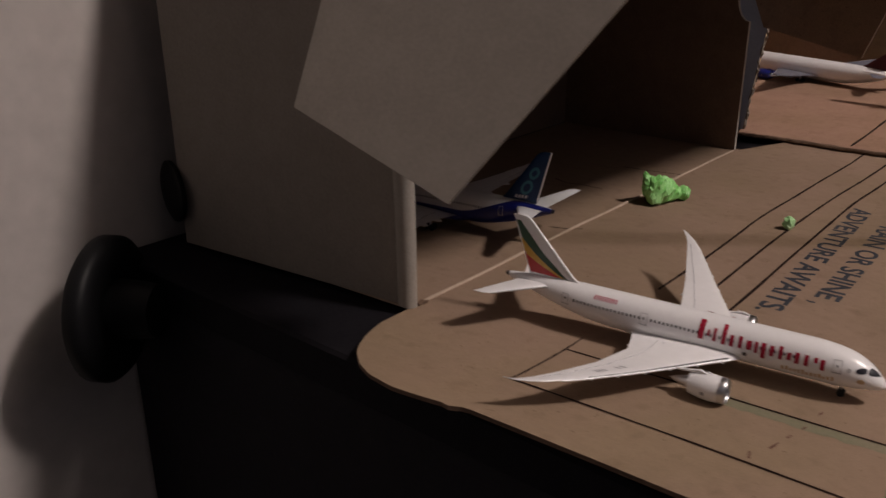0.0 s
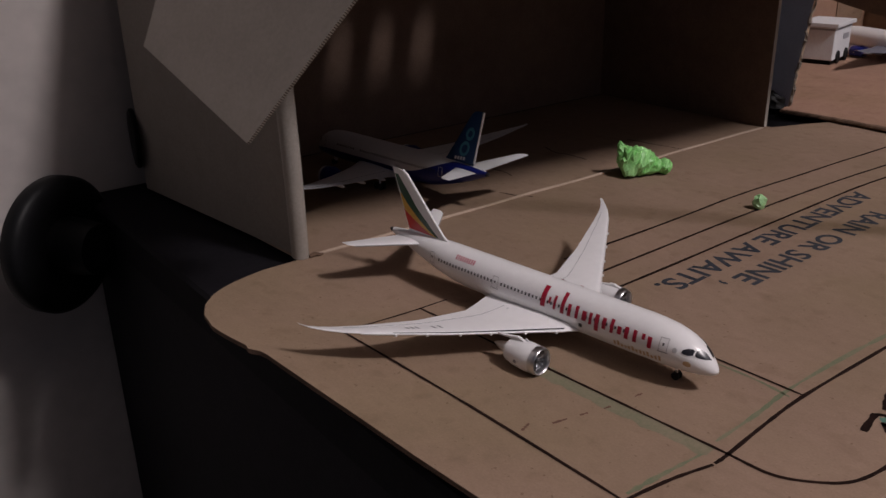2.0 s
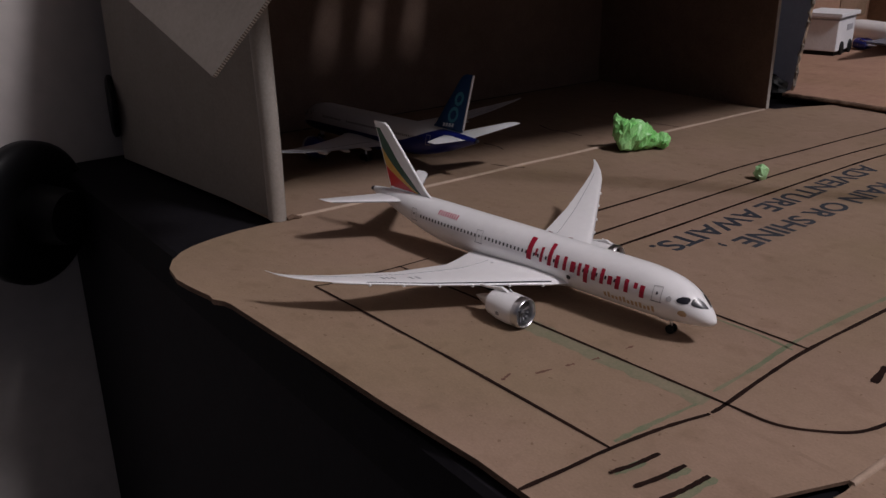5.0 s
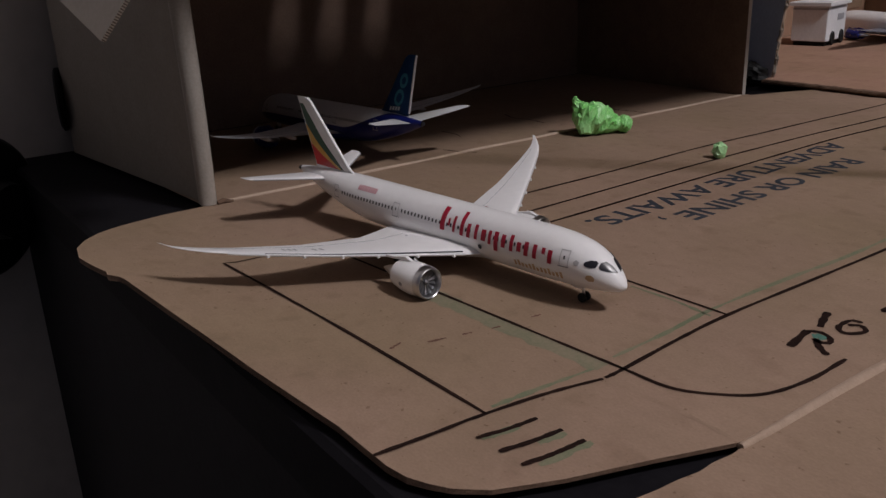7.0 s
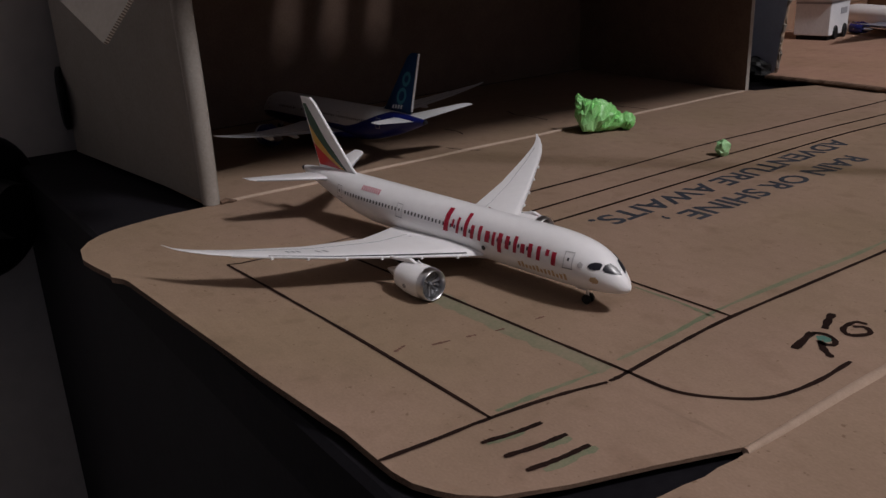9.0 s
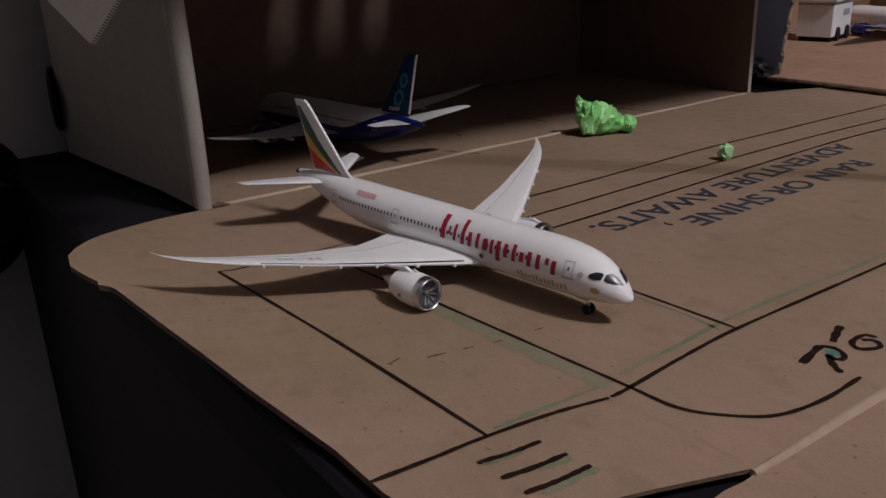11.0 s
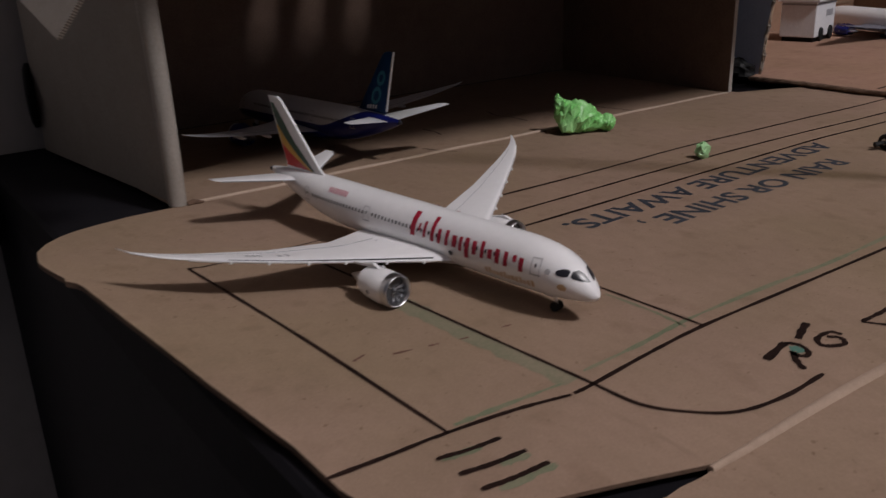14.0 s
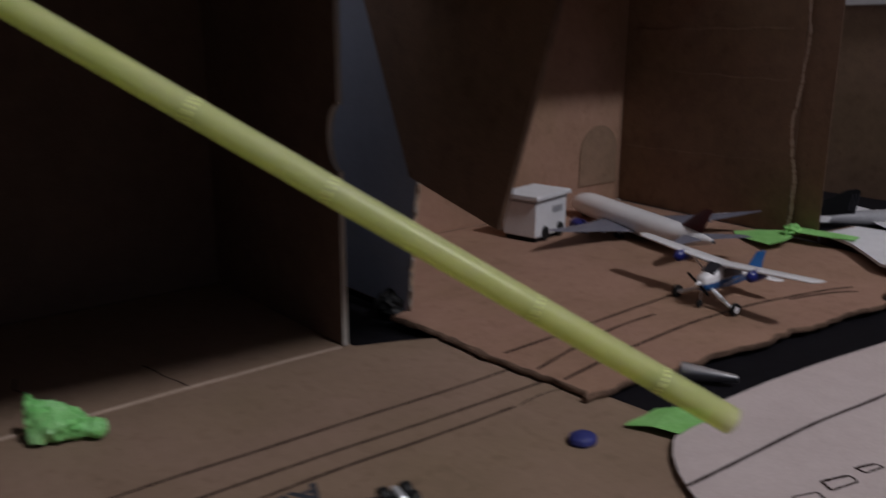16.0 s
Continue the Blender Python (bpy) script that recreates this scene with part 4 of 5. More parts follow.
def airliner(name, label, at, livery, bent=False):
    ob = thing(name, label, "model airplane", at)
    seg, top, ss = 48, 30, sorted(set([round(0.15 * i * i, 2) for i in range(12)] + [20 + 2.0 * i for i in range(61)]))
    ss = [s for s in ss if s <= 141]
    verts, faces, index = [], [], []
    for s in ss:
        zc, ry, rz = hull(s)
        ry, rz = ry * livery.get("girth", 1.0), rz * livery.get("girth", 1.0)
        # the rings are cut where the upper colour meets the lower one
        cut = math.asin(max(-0.97, min(0.97, livery["low"](s))))
        ring = [cut + (math.pi - 2 * cut) * i / top for i in range(top)] + [math.pi - cut + (math.pi + 2 * cut) * i / (seg - top) for i in range(seg - top)]
        verts += [(-s, ry * math.cos(a), zc + rz * math.sin(a)) for a in ring]
    for a in range(len(ss) - 1):
        for i in range(seg):
            faces.append((a * seg + i, a * seg + (i + 1) % seg, (a + 1) * seg + (i + 1) % seg, (a + 1) * seg + i))
            index.append(0 if i < top else 1)
    faces += [tuple(range(seg)), tuple(range((len(ss) - 1) * seg, len(ss) * seg))]
    index += [0, 1]
    part("fuselage", (verts, faces), [livery["body"], livery["belly"]], ob, smooth=True, index=index)
    part("wing_fairing", moved(lathe([(-42, 0.5), (-46, 3.4), (-54, 5.6), (-70, 6.2), (-84, 5.2), (-92, 3.0), (-96, 0.4)], 24), Matrix.Translation((0, 0, 6.6)) @ Matrix.Diagonal((1, 1.12, 0.62, 1))), livery["belly"], ob, smooth=True)
    part("tail_cone", lathe([(-140.6, 0.95), (-141.6, 0.8), (-141.8, 0.4)], 12), GLASS_DARK, ob, at=mmpose(0, 0, 16.2))
    for side in (1, -1):
        WING = PLAIN_WING
        if bent:  # a slightly bent pair of wings
            ds, dz = (6.3, -1.5) if side < 0 else (-2.4, 2.3)
            WING = [(y, a + ds * max(0, (y - 12) / 63) ** 1.2, c + ds * max(0, (y - 12) / 63) ** 1.2, z + dz * max(0, (y - 12) / 63), k) for y, a, c, z, k in PLAIN_WING]
        if bent and side < 0:
            WING = [(y, a, c - (c - a) * 0.16 * min(1, max(0, (y - 12) / 16)), z, k) for y, a, c, z, k in WING]
        if bent and side > 0:
            WING = [(y * (1 - 0.044 * min(1, y / 60)), a, c - (c - a) * 0.24 * min(1, max(0, (y - 7) / 12)), z, k) for y, a, c, z, k in WING]
        wing = part("wing", aero(WING, side), livery["wing"], ob, smooth=True)
        slat = [(-(float(np.interp(y, [r[0] for r in WING], [r[1] for r in WING])) + 0.1), side * y, float(np.interp(y, [r[0] for r in WING], [r[3] for r in WING])) - 0.05) for y in np.linspace(9.5, 62, 26)]
        part("slat", tube(slat, 0.42 if side < 0 else 0.28, 8), BRUSHED, wing, "bright metal leading edge", smooth=True)
        gap = []
        for y in np.linspace(9.5, 54, 22):
            a, c, z, k = [float(np.interp(y, [r[0] for r in WING], [r[n] for r in WING])) for n in (1, 2, 3, 4)]
            gap.append((-(a + 0.022 * (c - a)), side * y, z + 0.25 * k + 0.06))
        if side < 0:
            part("slat_gap", tube(gap, 0.2, 6), GLASS_DARK, wing, "dark gap behind the leading edge")
        for k, y in enumerate((12, 20, 29, 37, 45.5, 53.5)):
            q = [float(np.interp(y, [r[0] for r in WING], [r[c] for r in WING])) for c in (1, 3)]
            part("slat_bracket", brick(-q[0] - 0.3, -q[0] + 0.55, side * y - 0.4, side * y + 0.4, q[1] - 0.75, q[1] + 0.15, 0.1), AIR_WHITE, wing)
        for y in (17, 30, 44):
            q = [float(np.interp(y, [r[0] for r in WING], [r[c] for r in WING])) for c in (2, 3)]
            part("flap_fairing", moved(lathe([(-5, 0.1), (-3, 0.7), (0, 0.85), (4, 0.6), (6.5, 0.1)], 10), Matrix.Translation((-q[0] + 4.0, side * y, q[1] - 1.0))), livery["wing"], wing, smooth=True)
        seamline = []
        for y in np.linspace(10, 64, 16):
            q = [float(np.interp(y, [r[0] for r in WING], [r[c] for r in WING])) for c in (1, 2, 3, 4)]
            seamline.append((-(q[0] + (q[1] - q[0]) * 0.72), side * y, q[2] + 0.29 * q[3] + 0.02))
        part("flap_seam", tube(seamline, 0.09, 4), SEAM, wing)
        engine(ob, side, livery["engine"], bent)
        lift = livery.get("tail_lift", 0.0)
        part("tailplane", aero([(y * (1 + 0.03 * lift), a, c, z + lift * y / 24, k) for y, a, c, z, k in TAILPLANE], side), livery["wing"], ob, smooth=True)
        part("tailplane_edge", tube([(-(121.6 + (136.0 - 121.6) * i / 6), side * (4 + 19.2 * i / 6) * (1 + 0.03 * lift), 16.0 + (1.3 + lift * 0.95) * i / 6) for i in range(7)], 0.22, 6), SEAM, ob)
        if "girth" in livery:
            continue
        # cabin windows, doors and cockpit panes
        rows = [decal(s, s + 0.62, 12.3, 13.3, side, 0, 2, 0.07) for s in np.arange(26.5, 109, 1.55) if not any(abs(s - d) < 2.2 for d in (20, 45, 80, 112))]
        for row in rows:
            part("cabin_window", row, GLASS_DARK, ob)
        for s in (13.6, 79.5, 111.5):
            part("door_outline", join(decal(s, s + 0.2, 10.8, 14.6, side, 0, 3), decal(s + 2.5, s + 2.7, 10.8, 14.6, side, 0, 3), decal(s, s + 2.7, 14.5, 14.7, side, 0, 2)), FAINT_SEAM, ob)
            part("door_sill", decal(s - 0.3, s + 3.0, 10.45, 10.75, side, 0, 2), SEAM, ob)
            part("door_window", decal(s + 1.1, s + 1.6, 12.5, 13.3, side, 0, 2), GLASS_DARK, ob)
        for outline in ([(2.2, 10.5), (2.6, 11.2), (3.8, 12.1), (5.2, 12.75), (5.9, 12.6), (5.9, 11.6), (5.2, 11.05), (3.6, 10.6), (2.6, 10.3)],
                        [(6.4, 11.6), (6.3, 12.6), (6.9, 13.0), (8.1, 13.1), (9.2, 12.7), (9.5, 12.1), (8.9, 11.6), (7.5, 11.4)]):
            part("cockpit_window", patch(outline, side, 0.14), GLASS_DARK, ob, smooth=True)
    verts, k = [], 12
    shape = [(0, 0), (0.04, 0.3), (0.15, 0.45), (0.4, 0.5), (0.75, 0.3), (1, 0.04)]
    shape += [(u, -w) for u, w in reversed(shape[1:])]
    k = len(shape)
    for z, a, b, t in FIN:
        verts += [(-(a + (b - a) * u), t * w, 16 + (z - 16) * livery.get("fin_height", 1.0)) for u, w in shape]
    faces = [(i * k + j, i * k + (j + 1) % k, (i + 1) * k + (j + 1) % k, (i + 1) * k + j) for i in range(len(FIN) - 1) for j in range(k)] + [tuple(range(k)), tuple(range((len(FIN) - 1) * k, len(FIN) * k))]
    fin = part("tail_fin", (verts, faces), livery["fin"], ob, smooth=True)
    if livery.get("rear_edge"):
        # pale tube stands for the lamp-lit rear edge of the fin
        part("fin_edge", tube([(-131.5, 0, 19.5), (-138.3, 0, 40.8), (-138.9, 0, 42.3)], 0.5, 8), WING_GREY, fin, "trailing edge paled for the lamp light on it", smooth=True)
    elif "girth" not in livery:
        part("fin_edge", tube([(-109.6, 0, 18.3), (-112.4, 0, 20.3), (-130.9, 0, 40.9), (-133, 0, 42.2)], 0.55, 8), AIR_WHITE, fin, "white leading edge", smooth=True)
    landing_gear(ob)
    livery["extra"](ob, fin)
    return ob


def red_airline(ob, fin):
    white = ((0, 0.18, 0.42, 0.7, 0.95), (0.18, 0.25, 0.4, 0.5, 0.7))
    green = ((0, 0.18, 0.42, 0.62, 0.95), (0.24, 0.47, 0.74, 0.93, 0.95))
    amber = ((0, 0.18, 0.33, 0.6), (0.3, 0.69, 0.97, 0.97))
    full = ((0, 1), (0.98, 0.98))
    for side in (1, -1):
        part("green_band", fin_band(white, green, 0, 0.93, side), FIN_GREEN, fin, "dark green curved band")
        part("amber_band", fin_band(green, amber, 0, 0.6, side), FIN_YELLOW, fin, "amber curved band")
        part("red_band", fin_band(amber, full, 0, 0.34, side), FIN_RED, fin, "red curved band")
        # the airline's mark: plain red bars and ovals of its size and rhythm
        bars = [(60.6, 1.9, 10.9, 16.9), (57.4, 0.8, 12.6, 14.6), (55.4, 1.0, 11.2, 15.4), (52.4, 1.4, 10.9, 16.9), (49.6, 1.3, 10.9, 14.6), (46.6, 1.2, 11.0, 14.9), (43.9, 1.7, 11.2, 14.2), (41.2, 1.1, 10.8, 14.4),
                (39.0, 1.5, 9.4, 14.6), (36.2, 1.4, 11.0, 14.4), (33.2, 1.2, 10.7, 14.9), (30.6, 1.5, 11.2, 13.6), (28.0, 1.4, 10.6, 14.2), (25.0, 1.3, 10.6, 14.2), (22.0, 1.1, 12.4, 14.0), (20.0, 1.4, 10.4, 13.8)]
        for a, w, z0, z1 in bars:
            part("red_bar", decal(a - w, a, z0, z1, side, 0, 4, 0.17), AIR_RED, ob)
        part("small_red_mark", join(*[decal(s, s + 0.7, 15.2, 16.5, side, 0, 2, 0.12) for s in np.arange(92, 101, 1.05)]), FADED_RED, ob, "small faded red bars")
        part("gold_mark", join(*[decal(s, s + 0.8, 6.9, 8.1 + 0.35 * (int(s * 4) % 3), side, 0, 1) for s in np.arange(15.5, 32, 1.3)]), AIR_GOLD, ob, "faded row of small gold bars")
        part("gold_patch", patch([(6.6, 8.0), (6.3, 8.9), (7.2, 9.7), (8.4, 9.5), (8.8, 8.6), (7.9, 7.9)], side, 0.1), AIR_GOLD, ob, "worn gold spot")
        part("grey_badge", patch([(10.9, 11.4), (10.7, 12.4), (11.5, 12.9), (12.2, 12.3), (11.9, 11.4)], side, 0.1), FAINT_SEAM, ob, "small faded grey badge")
        part("root_light", patch([(43.4, 9.0), (43.2, 9.8), (44.0, 10.2), (44.8, 9.8), (44.7, 9.0), (44.0, 8.7)], side, 0.5), GLASS_DARK, ob, "small dark lens at the wing root")
    wing = [(y, a + 6.3 * max(0, (y - 12) / 63) ** 1.2, (c + 6.3 * max(0, (y - 12) / 63) ** 1.2), z - 1.5 * max(0, (y - 12) / 63), k) for y, a, c, z, k in PLAIN_WING]

    def on_wing(y, u):
        a, c, z, k = [float(np.interp(y, [r[0] for r in wing], [r[n] for r in wing])) for n in (1, 2, 3, 4)]
        return (-(a + (c - a) * 0.84 * u), -y, z + k * (0.55 - 0.7 * max(0, u - 0.35)) + 0.1)
    marks = [([on_wing(y, 0.3), on_wing(y, 0.47), on_wing(y + 0.7, 0.47), on_wing(y + 0.7, 0.3)], [(0, 1, 2, 3)]) for y in (38.6, 40.4, 45.0, 46.3, 47.6)]
    part("wing_mark", join(*marks), SEAM, ob, "row of small dark bars on the wing")


def blue_airline(ob, fin):
    for side in (1, -1):
        for cz, r in ((25.2, 3.5), (32.2, 3.0)):
            verts = []
            for i in range(24):
                a = 2 * math.pi * i / 24
                for rr in (r, r - 1.5):
                    z = cz + rr * math.sin(a)
                    e = fin_edges(z)
                    mid = (fin_edges(cz)[0] + fin_edges(cz)[1]) / 2 + 0.5
                    x = mid + rr * 0.95 * math.cos(a) + (z - cz) * 0.45
                    verts.append((-x, side * (0.12 + 0.52 * float(np.interp(z, (19, 42), (0.95, 0.55)))), z))
            part("teal_ring", (verts, [(2 * i, 2 * i + 1, (2 * i + 3) % 48, (2 * i + 2) % 48) for i in range(24)]), TEAL, fin, "large teal ring")
        part("pale_mark", join(*[([(-(118.2 + 2.0 * i), side * 1.02, 19.9 + 0.1 * i), (-(119.6 + 2.0 * i), side * 1.02, 19.9 + 0.1 * i), (-(120.4 + 2.0 * i), side * 1.0, 21.4 + 0.1 * i), (-(119.0 + 2.0 * i), side * 1.0, 21.4 + 0.1 * i)], [(0, 1, 2, 3)]) for i in range(4)]), WING_GREY, fin, "row of small pale bars")


def plain_airline(ob, fin):
    return None


WHITE_RED = dict(body=AIR_WHITE, belly=AIR_WHITE, wing=AIR_WHITE, engine=AIR_WHITE, fin=AIR_WHITE, low=lambda s: -0.3, extra=red_airline)
# BLUE's body is grey, not white, to darken it for the hangar's shade.
BLUE = dict(tail_lift=2.2, rear_edge=True, body=WING_GREY, belly=NAVY, wing=WING_GREY, engine=NAVY, fin=FIN_BLUE, low=lambda s: -0.15 + max(0, (s - 88) / 26) ** 1.3 * 0.9, extra=blue_airline)
DARK_TAIL = dict(girth=1.32, fin_height=0.78, body=AIR_WHITE, belly=WING_GREY, wing=WING_SHADE, engine=NAVY, fin=MAROON, low=lambda s: -0.55, extra=plain_airline)

airliner("model_airliner", "white die-cast airliner with red lettering and striped tail", mmpose(172.8, 41.9, 0, rx=0.8, rz=7.2) @ Matrix.Diagonal((1.012, 1, 1, 1)), WHITE_RED, True)
airliner("model_airliner", "white and navy die-cast airliner with teal rings, in the hangar", mmpose(-125.3, 80.3, 0, rz=186.6) @ Matrix.Diagonal((0.933, 1.04, 1.11, 1)), BLUE)
airliner("model_airliner", "small white die-cast airliner with a maroon tail and blue engines", mmpose(-132, 643, 3.05, rz=161.5) @ Matrix.Diagonal((1.26, 1.18, 0.98, 1)), DARK_TAIL)


def tailed_toy():
    """A white toy aircraft in the dark of which the tall black tail shows best; fuselage greyed for the dimness."""
    ob = thing("model_airliner", "toy airliner with a tall black tail, body greyed for the dark", "model airplane", mmpose(26, 783, -3.1, rz=50.3))
    part("tail_fin", board([(-24, 0, 15.2), (-25, 0, 21.6), (-12, 0, 25), (2, 0, 31.2), (9, 0, 32), (12, 0, 30.5), (9, 0, 12), (-16, 0, 10.6)], 1.6), BLACK_PLASTIC, ob)
    for k in range(3):
        part("stripe", board([(3.5 + 2.6 * k, -0.9, 15), (4.3 + 2.6 * k, -0.9, 15), (6.6 + 2.4 * k, -0.9, 28), (5.8 + 2.4 * k, -0.9, 28)], 0.2), GLASS_DARK, ob)
    part("fuselage", moved(lathe([(-34, 1.2), (-20, 3.4), (0, 5.6), (30, 7.2), (80, 7.4), (98, 6.0), (106, 3.4), (110, 0.5)], 24), Matrix.Translation((0, 3, 7.6))), SEAM, ob, smooth=True)
    for side in (1, -1):
        part("tailplane", aero([(0, 8, 22, 9.6, 1.4), (24, 22, 29, 10.6, 0.6)], side), WING_GREY, ob, smooth=True)
        part("wing", moved(aero([(0, -56, -24, 5.6, 2.6), (30, -42, -20, 7.4, 1.6), (62, -24, -12, 10.2, 0.7)], side), Matrix.Translation((0, 3, 0))), WING_GREY, ob, smooth=True)


tailed_toy()


# ---- small aircraft ----
def propeller_plane():
    ob = thing("model_propeller_plane", "white and blue high-wing toy propeller plane on the second apron", "model airplane", mmpose(78.8, 496, 3.0, rz=-97) @ Matrix.Diagonal((1.12, 0.92, 1.12, 1)))
    sec = [(10, 12.4, 2.6, 2.5), (11.5, 12.4, 4.2, 3.9), (16, 12.9, 5.0, 5.0), (22, 13.8, 5.1, 5.8), (36, 13.8, 4.4, 5.4), (41, 12.6, 3.2, 3.6), (48, 11.4, 2.0, 2.4), (55, 11.0, 0.9, 1.3)]
    seg, verts, faces, index = 16, [], [], []
    for s, zc, ry, rz in sec:
        verts += [(-s, ry * math.copysign(abs(math.cos(2 * math.pi * i / seg)) ** 0.7, math.cos(2 * math.pi * i / seg)), zc + rz * math.copysign(abs(math.sin(2 * math.pi * i / seg)) ** 0.7, math.sin(2 * math.pi * i / seg))) for i in range(seg)]
    for a in range(len(sec) - 1):
        for i in range(seg):
            faces.append((a * seg + i, a * seg + (i + 1) % seg, (a + 1) * seg + (i + 1) % seg, (a + 1) * seg + i))
            index.append(1 if math.sin(2 * math.pi * (i + 0.5) / seg) < -0.1 else 0)
    faces += [tuple(range(seg)), tuple(range((len(sec) - 1) * seg, len(sec) * seg))]
    part("fuselage", (verts, faces), [AIR_WHITE, SKY_BLUE], ob, smooth=True, index=index + [0, 1])
    part("windscreen", board([(-15.0, -4.4, 17.2), (-15.0, 4.4, 17.2), (-20.6, 4.6, 21.2), (-20.6, -4.6, 21.2)], 0.7), GLASS_DARK, ob)
    for side in (1, -1):
        part("side_window", brick(-36, -22, side * 4.95 - 0.35, side * 4.95 + 0.35, 14.2, 19.0, 0.1), GLASS_DARK, ob)
        part("wing", aero([(0, 20, 31, 20.6, 2.2), (30, 20.5, 30.5, 22.2, 1.7), (63, 21.5, 29.5, 24.2, 1.2), (66, 23.5, 28.5, 24.5, 0.6)], side), AIR_WHITE, ob, smooth=True)
        part("wing_pod", moved(lathe([(-9, 0.8), (-7, 2.4), (-1, 3.2), (4, 2.8), (6, 1.2)], 14), Matrix.Translation((-22, side * 27, 20.0))), NAVY, ob, "dark blue pod under the wing", smooth=True)
        part("wing_strut", tube([(-24, side * 4.2, 10.5), (-25, side * 24, 21.4)], 0.45, 6), AIR_WHITE, ob)
        part("tailplane", aero([(0, 46, 54, 11.2, 1.0), (19, 47.5, 53.5, 11.4, 0.7), (20.5, 49, 53, 11.4, 0.3)], side), AIR_WHITE, ob, smooth=True)
        part("gear_leg", tube([(-16, side * 3.2, 9.2), (-15, side * 20.5, 2.8)], [1.3, 0.9], 8), AIR_WHITE, ob)
        part("wheel", wheel(-15, side * 21.8, 3.2, 3.2, 2.4), TYRE, ob, smooth=True)
        part("wheel_hub", wheel(-15, side * 23.0, 3.2, 1.6, 0.6), AIR_WHITE, ob)
    part("tail_fin", board([(-42, 0, 12.0), (-55, 0, 11.6), (-58, 0, 22.5), (-52, 0, 22.5)], 1.2), SKY_BLUE, ob)
    part("nose_leg", tube([(-12, 0, 9.5), (-11, 0, 2.2)], 0.5, 8), STEEL, ob)
    part("wheel", wheel(-11, 0, 2.0, 2.0, 1.5), TYRE, ob, smooth=True)
    part("spinner", lathe([(-0.2, 1.5), (1.6, 1.0), (3, 0.1)], 14), AIR_WHITE, ob, smooth=True, at=mmpose(-9.8, 0, 12.4))
    part("propeller", board([(-9.0, -0.8, 12.0), (-9.0, -8.5, 15.6), (-9.0, -8.0, 17.0), (-9.0, 0.8, 12.8), (-9.0, 8.5, 9.0), (-9.0, 8.0, 7.6)], 0.5), BLACK_PLASTIC, ob)


propeller_plane()


# ---- small things ----
def bus():
    ob = thing("paper_bus", "small white folded-paper bus with a flat overhanging roof", "toy bus", mmpose(-94, 557, 3.0, rz=11) @ Matrix.Diagonal((0.82, 0.86, 1.19, 1)))
    part("body", brick(-17, 17, -23, 24, 3.0, 26, 0.6), PAPER, ob)
    part("roof", brick(-20, 20, -26, 27, 26, 28.6, 0.25), PAPER, ob)
    part("trim_band", brick(-17.3, 17.3, -23.3, 24.3, 23.6, 24.8), SEAM, ob)
    for y in (-9, 14):
        for x in (-15, 15):
            part("wheel", wheel(0, 0, 0, 4.6, 3), TYRE, ob, at=mmpose(x + (2.2 if x > 0 else -2.2), y, 4.6, rz=90))
    part("side_mark", brick(17.0, 17.4, 2, 17, 16, 20), SEAM, ob)
    part("skirt", brick(-15, 15, -21, 22, 0, 3.0), BLACK_PLASTIC, ob)


def wheel_set():
    ob = thing("toy_wheel_set", "four small black toy wheels on grey axles lying on the cardboard", "toy wheels", mmpose(133.4, 263, 0, rz=-12) @ Matrix.Diagonal((0.92, 0.92, 0.95, 1)))
    part("axle", tube([(-3.4, -4.4, 3.4), (-3.4, 4.4, 3.4)], 0.9, 8), STEEL, ob)
    part("axle", tube([(3.4, -4.4, 3.4), (3.4, 4.4, 3.4)], 0.9, 8), STEEL, ob)
    part("frame", brick(-4.6, 4.6, -1.5, 1.5, 3.4, 6.4, 0.5), BRUSHED, ob, "pale metal frame")
    part("axle_stub", tube([(-3.4, -6.0, 3.4), (-4.6, -10.5, 2.6)], [0.8, 1.3], 8), TYRE, ob)
    for x in (-3.6, 3.6):
        for y in (-4.4, 4.4):
            tyre = part("wheel", wheel(x, y, 3.5, 3.5, 3.2), TYRE, ob, smooth=True)
            part("hub", wheel(x, y * 1.28, 3.5, 1.5, 1.0), STEEL, tyre)


def straw():
    ob = thing("drinking_straw", "translucent neon yellow drinking straw propping up the roof flap", "straw")
    end, way = Vector((248.8, 261.2, 75.1)), Vector((-0.597, -0.634, 0.499)).normalized()
    side = way.cross(Vector((0, 0, 1))).normalized()
    up = side.cross(way)
    seg, rows, verts, faces = 20, 33, [], []
    for wall in (2.95, 2.6):  # a thin hollow wall
        for i in range(rows):
            at = end + way * 7.1 * i
            verts += [tuple(at + wall * (side * math.cos(2 * math.pi * k / seg) + up * math.sin(2 * math.pi * k / seg))) for k in range(seg)]
    inner = rows * seg
    for i in range(rows - 1):
        for k in range(seg):
            a, b = i * seg + k, i * seg + (k + 1) % seg
            faces += [(a, b, b + seg, a + seg), (inner + b, inner + a, inner + a + seg, inner + b + seg)]
    for base in (0, (rows - 1) * seg):
        faces += [(base + k, base + (k + 1) % seg, inner + base + (k + 1) % seg, inner + base + k) for k in range(seg)]
    part("tube", (verts, faces), NEON, ob, smooth=True)
    rnd = random.Random(12)
    # pale bands painted for the glints along the tube
    for i in (1, 2, 4, 5):
        a = end + way * (27.0 * i - 10 + rnd.uniform(-6, 6))
        part("ring", tube([tuple(a), tuple(a + way * rnd.uniform(0.4, 1.0))], 2.97, 16), NEON_GLINT, ob)


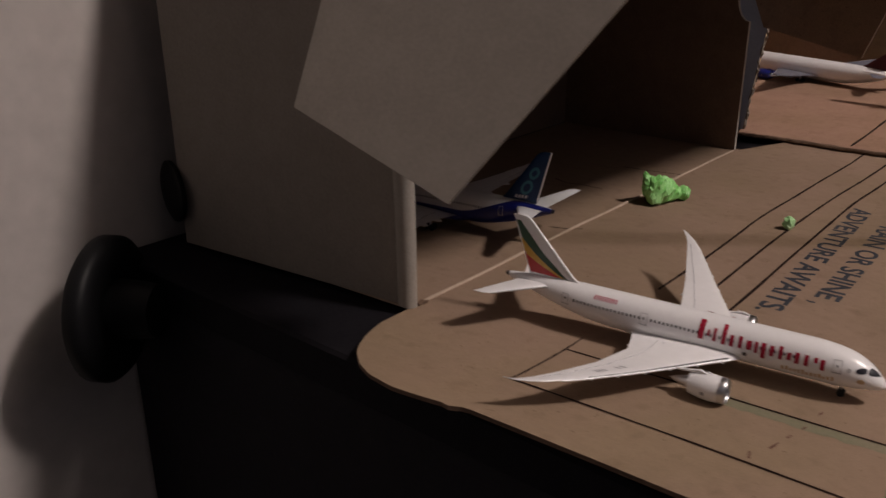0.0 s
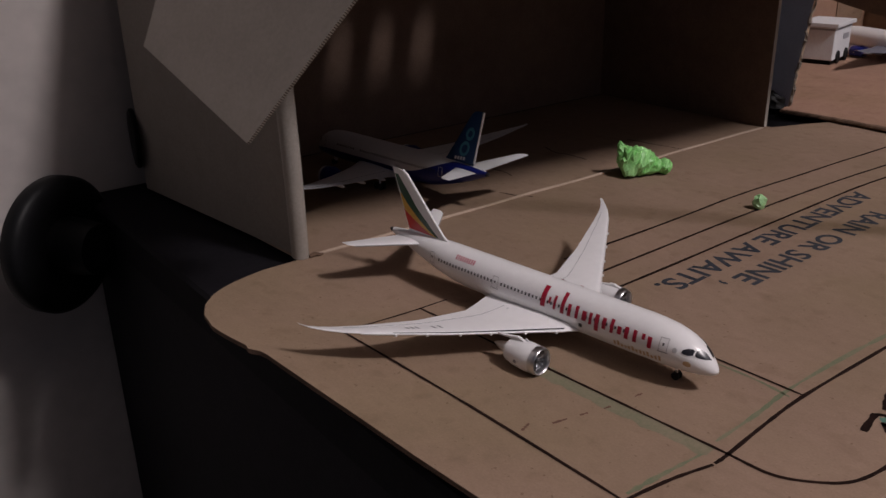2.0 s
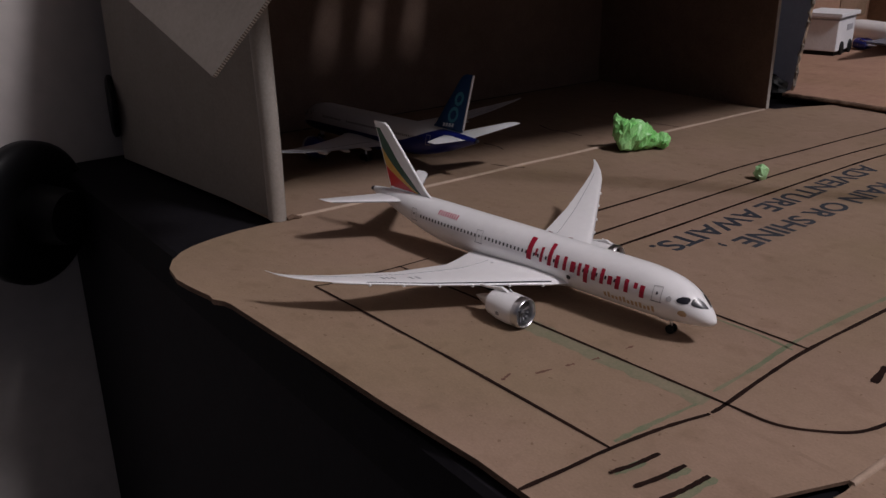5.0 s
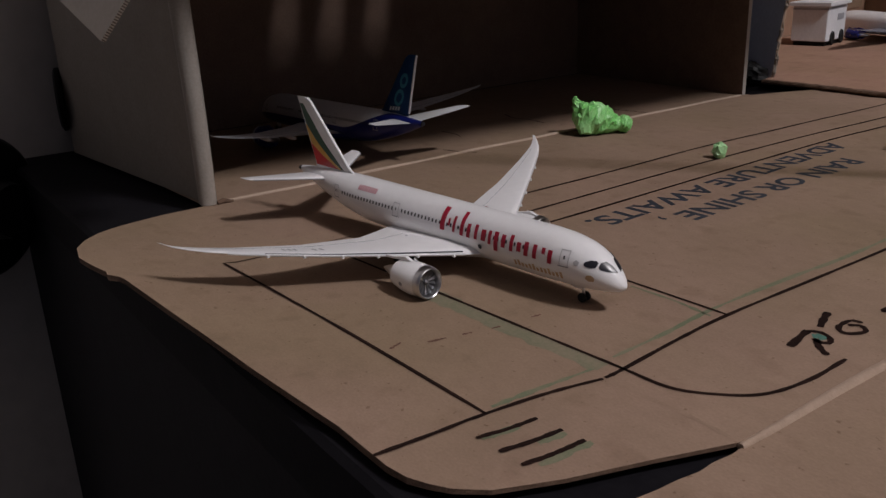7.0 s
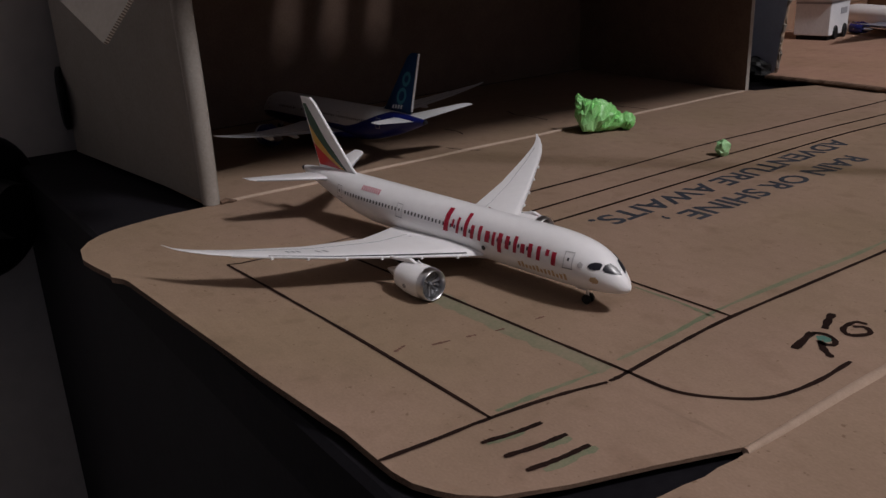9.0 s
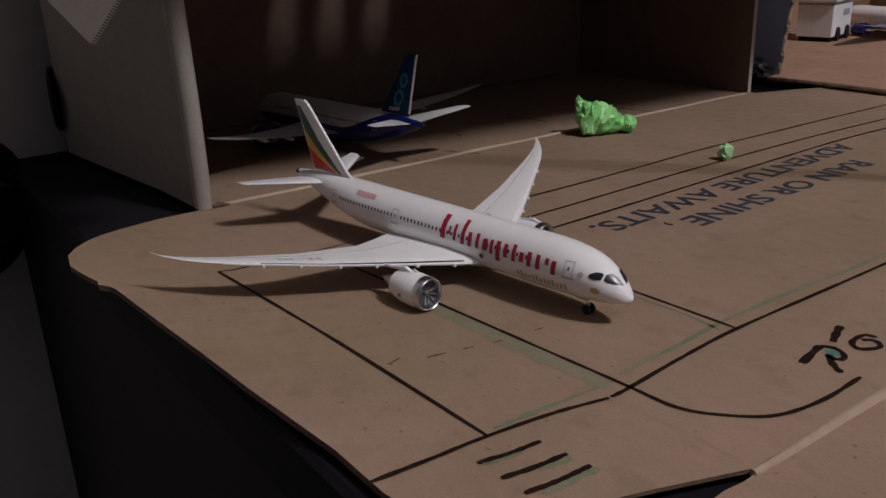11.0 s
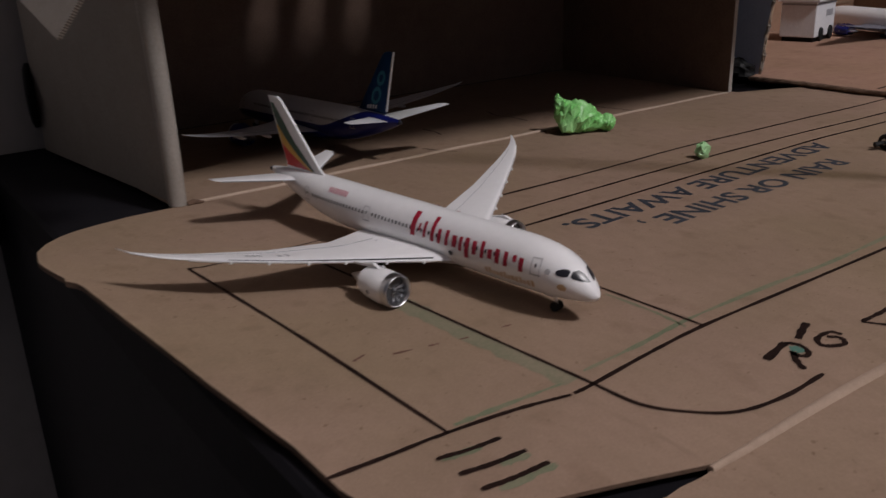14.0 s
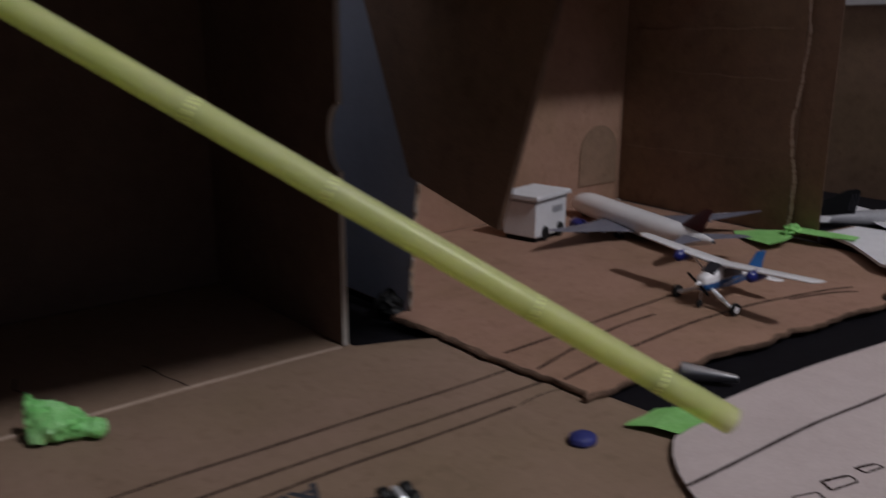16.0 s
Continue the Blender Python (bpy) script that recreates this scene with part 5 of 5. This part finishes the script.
def film_wad(radii, seed, rings, seg):
    """A wad of creased film: a lump with sharp random facets, resting on z = 0."""
    rnd = random.Random(seed)
    verts = []
    for i in range(rings + 1):
        th = math.pi * (i + (rnd.uniform(-0.3, 0.3) if 0 < i < rings else 0)) / rings
        for j in range(seg):
            ph = 2 * math.pi * (j + rnd.uniform(-0.35, 0.35)) / seg
            v = Vector((math.sin(th) * math.cos(ph), math.sin(th) * math.sin(ph), math.cos(th)))
            f = 1 + 0.34 * noise.noise(v * 1.9 + Vector((seed, 0, 0))) + 0.2 * (0.3 - abs(noise.noise(v * 3.3 + Vector((0, seed, 0))))) + rnd.uniform(-0.05, 0.05)
            verts.append((v.x * radii[0] * f, v.y * radii[1] * f, v.z * radii[2] * f))
    faces = []
    for i in range(rings):
        for j in range(seg):
            a, b, c, d = i * seg + j, i * seg + (j + 1) % seg, (i + 1) * seg + (j + 1) % seg, (i + 1) * seg + j
            faces += [(a, b, c), (a, c, d)] if rnd.random() < 0.5 else [(a, b, d), (b, c, d)]
    low = min(v[2] for v in verts) * 0.8
    return [(x, y, max(z, low) - low) for x, y, z in verts], faces


def wrap_wad(spine, seed, seg=18):
    """A twisted wad of creased film along a spine of (x, y, z, radius), resting on z = 0."""
    rnd = random.Random(seed)
    line = smooth_line(spine, 4)
    verts, faces = [], []
    for i, (x, y, z, r) in enumerate(line):
        a, b = line[max(i - 1, 0)], line[min(i + 1, len(line) - 1)]
        d = Vector((b[0] - a[0], b[1] - a[1], b[2] - a[2])).normalized()
        side = d.cross(Vector((0, 0, 1))).normalized()
        up = side.cross(d)
        for k in range(seg):
            t = 2 * math.pi * (k + rnd.uniform(-0.3, 0.3)) / seg + 0.12 * i
            v = side * math.cos(t) + up * math.sin(t)
            f = 1 + 0.3 * noise.noise(v * 2.1 + Vector((seed, i * 0.16, 0))) + 0.3 * (0.25 - abs(noise.noise(v * 3.6 + Vector((i * 0.3, seed, 0))))) + rnd.uniform(-0.07, 0.07)
            q = Vector((x, y, z)) + v * r * f + d * rnd.uniform(-0.5, 0.5)
            verts.append((q.x, q.y, max(0.0, q.z)))
    for i in range(len(line) - 1):
        for k in range(seg):
            a, b, c, d = i * seg + k, i * seg + (k + 1) % seg, (i + 1) * seg + (k + 1) % seg, (i + 1) * seg + k
            faces += [(a, b, c), (a, c, d)] if rnd.random() < 0.5 else [(a, b, d), (b, c, d)]
    faces += [tuple(range(seg)), tuple(range((len(line) - 1) * seg, len(line) * seg))]
    return verts, faces


def lumps():
    body = wrap_wad([(-7, -9, 7.5, 2.0), (-4.5, -7, 8.2, 7.2), (-1, -3.5, 8.2, 9.0), (2.5, 1.5, 7.6, 8.4), (6, 7, 6.2, 6.0), (9, 11.5, 5.2, 3.6), (11, 14, 5.0, 4.6), (13, 16.5, 5.0, 3.8), (14, 18, 5.0, 1.2)], 3)
    horn = wrap_wad([(-3, -7, 10, 4.5), (-4.5, -8, 15, 3.2), (-5.5, -8.5, 18, 1.9), (-6, -8.2, 20, 0.5)], 5, 10)
    fold = wrap_wad([(0, -6, 12, 2.6), (3, 0, 14.5, 2.8), (6, 6, 10.5, 2.2), (8, 9, 7, 0.8)], 9, 10)
    solo("crumpled_wrapper", join(body, horn, fold), LIME, "crumpled lump of bright green plastic wrap", "wrapper", at=mmpose(13.0, 191.2, 0) @ Matrix.Diagonal((0.84, 0.84, 0.94, 1)))
    solo("green_pellet", film_wad((3.1, 3.0, 3.6), 2, 8, 10), LIME_PALE, "tiny round pellet of bright green wrap", "pellet", at=mmpose(86.5, 193, 0))
    dome = [(x, y, z) for x, y, z in crumple((5.2, 5.8, 4.6), 6.0, 12, 18, 0.08)[0]]
    solo("putty_dome", (dome, crumple((5.2, 5.8, 4.6), 6.0, 12, 18, 0.08)[1]), BLUE_PUTTY, "small dark blue putty dome on the cardboard", "putty", smooth=True, at=mmpose(141.3, 343.5, -0.6) @ Matrix.Diagonal((1, 1, 0.6, 1)))
    solo("torn_scrap", crumple((9, 9, 7), 4.0, 12, 18, 0.3), TYRE, "dark crumpled scrap at the foot of the grey box wall", "scrap", at=mmpose(-28, 379, -3.1))
    solo("torn_scrap", crumple((9, 9, 7), 9.0, 12, 18, 0.3), TYRE, "dark crumpled scrap beside the torn apron", "scrap", at=mmpose(145, 610, -3.1))
    cone = lathe([(0, 2.4), (0.7, 4.3), (3, 4.4), (22, 2.1), (25, 1.7), (25.4, 0.3)], 20)
    solo("metal_cone", moved(cone, Matrix.Translation((0, 0, 4.4))), STEEL, "bright tapered metal pen tip on the black desk", "pen tip", smooth=True, at=mmpose(124.5, 428, -3.2, rz=30))


def knob(x, y, z, r, turn, label, flat=1.0):
    ob = thing("round_knob", label, "knob", mmpose(x, y, z), group="black knobs")
    spin = Matrix.Rotation(math.radians(turn), 4, "Z")
    flange = lathe([(-7 * flat, r * 0.55), (-6.5 * flat, r * 0.86), (-3 * flat, r), (3 * flat, r), (5.5 * flat, r * 0.93), (6 * flat, r * 0.8), (6.2 * flat, r * 0.62), (4.6 * flat, r * 0.56), (4.4 * flat, r * 0.3)], 40)
    part("flange", moved(flange, spin), BLACK_PLASTIC, ob, smooth=True)
    if flat < 1:
        part("stem", tube([(0, 0, 0), (-165.5 - x, 9, 0)], 1.6, 12), BLACK_PLASTIC, ob)
    else:
        part("stem", moved(lathe([(4, r * 0.42), (16, r * 0.4), (24, r * 0.36)], 24), spin), BLACK_PLASTIC, ob, smooth=True)


bus()
wheel_set()
straw()
lumps()
knob(-133, -66, -17, 34.5, 33, "round black plastic knob on the desk side")
knob(-146, -17.5, 26, 15.5, 76, "thin round black knob between the wall and the hangar", 0.3)
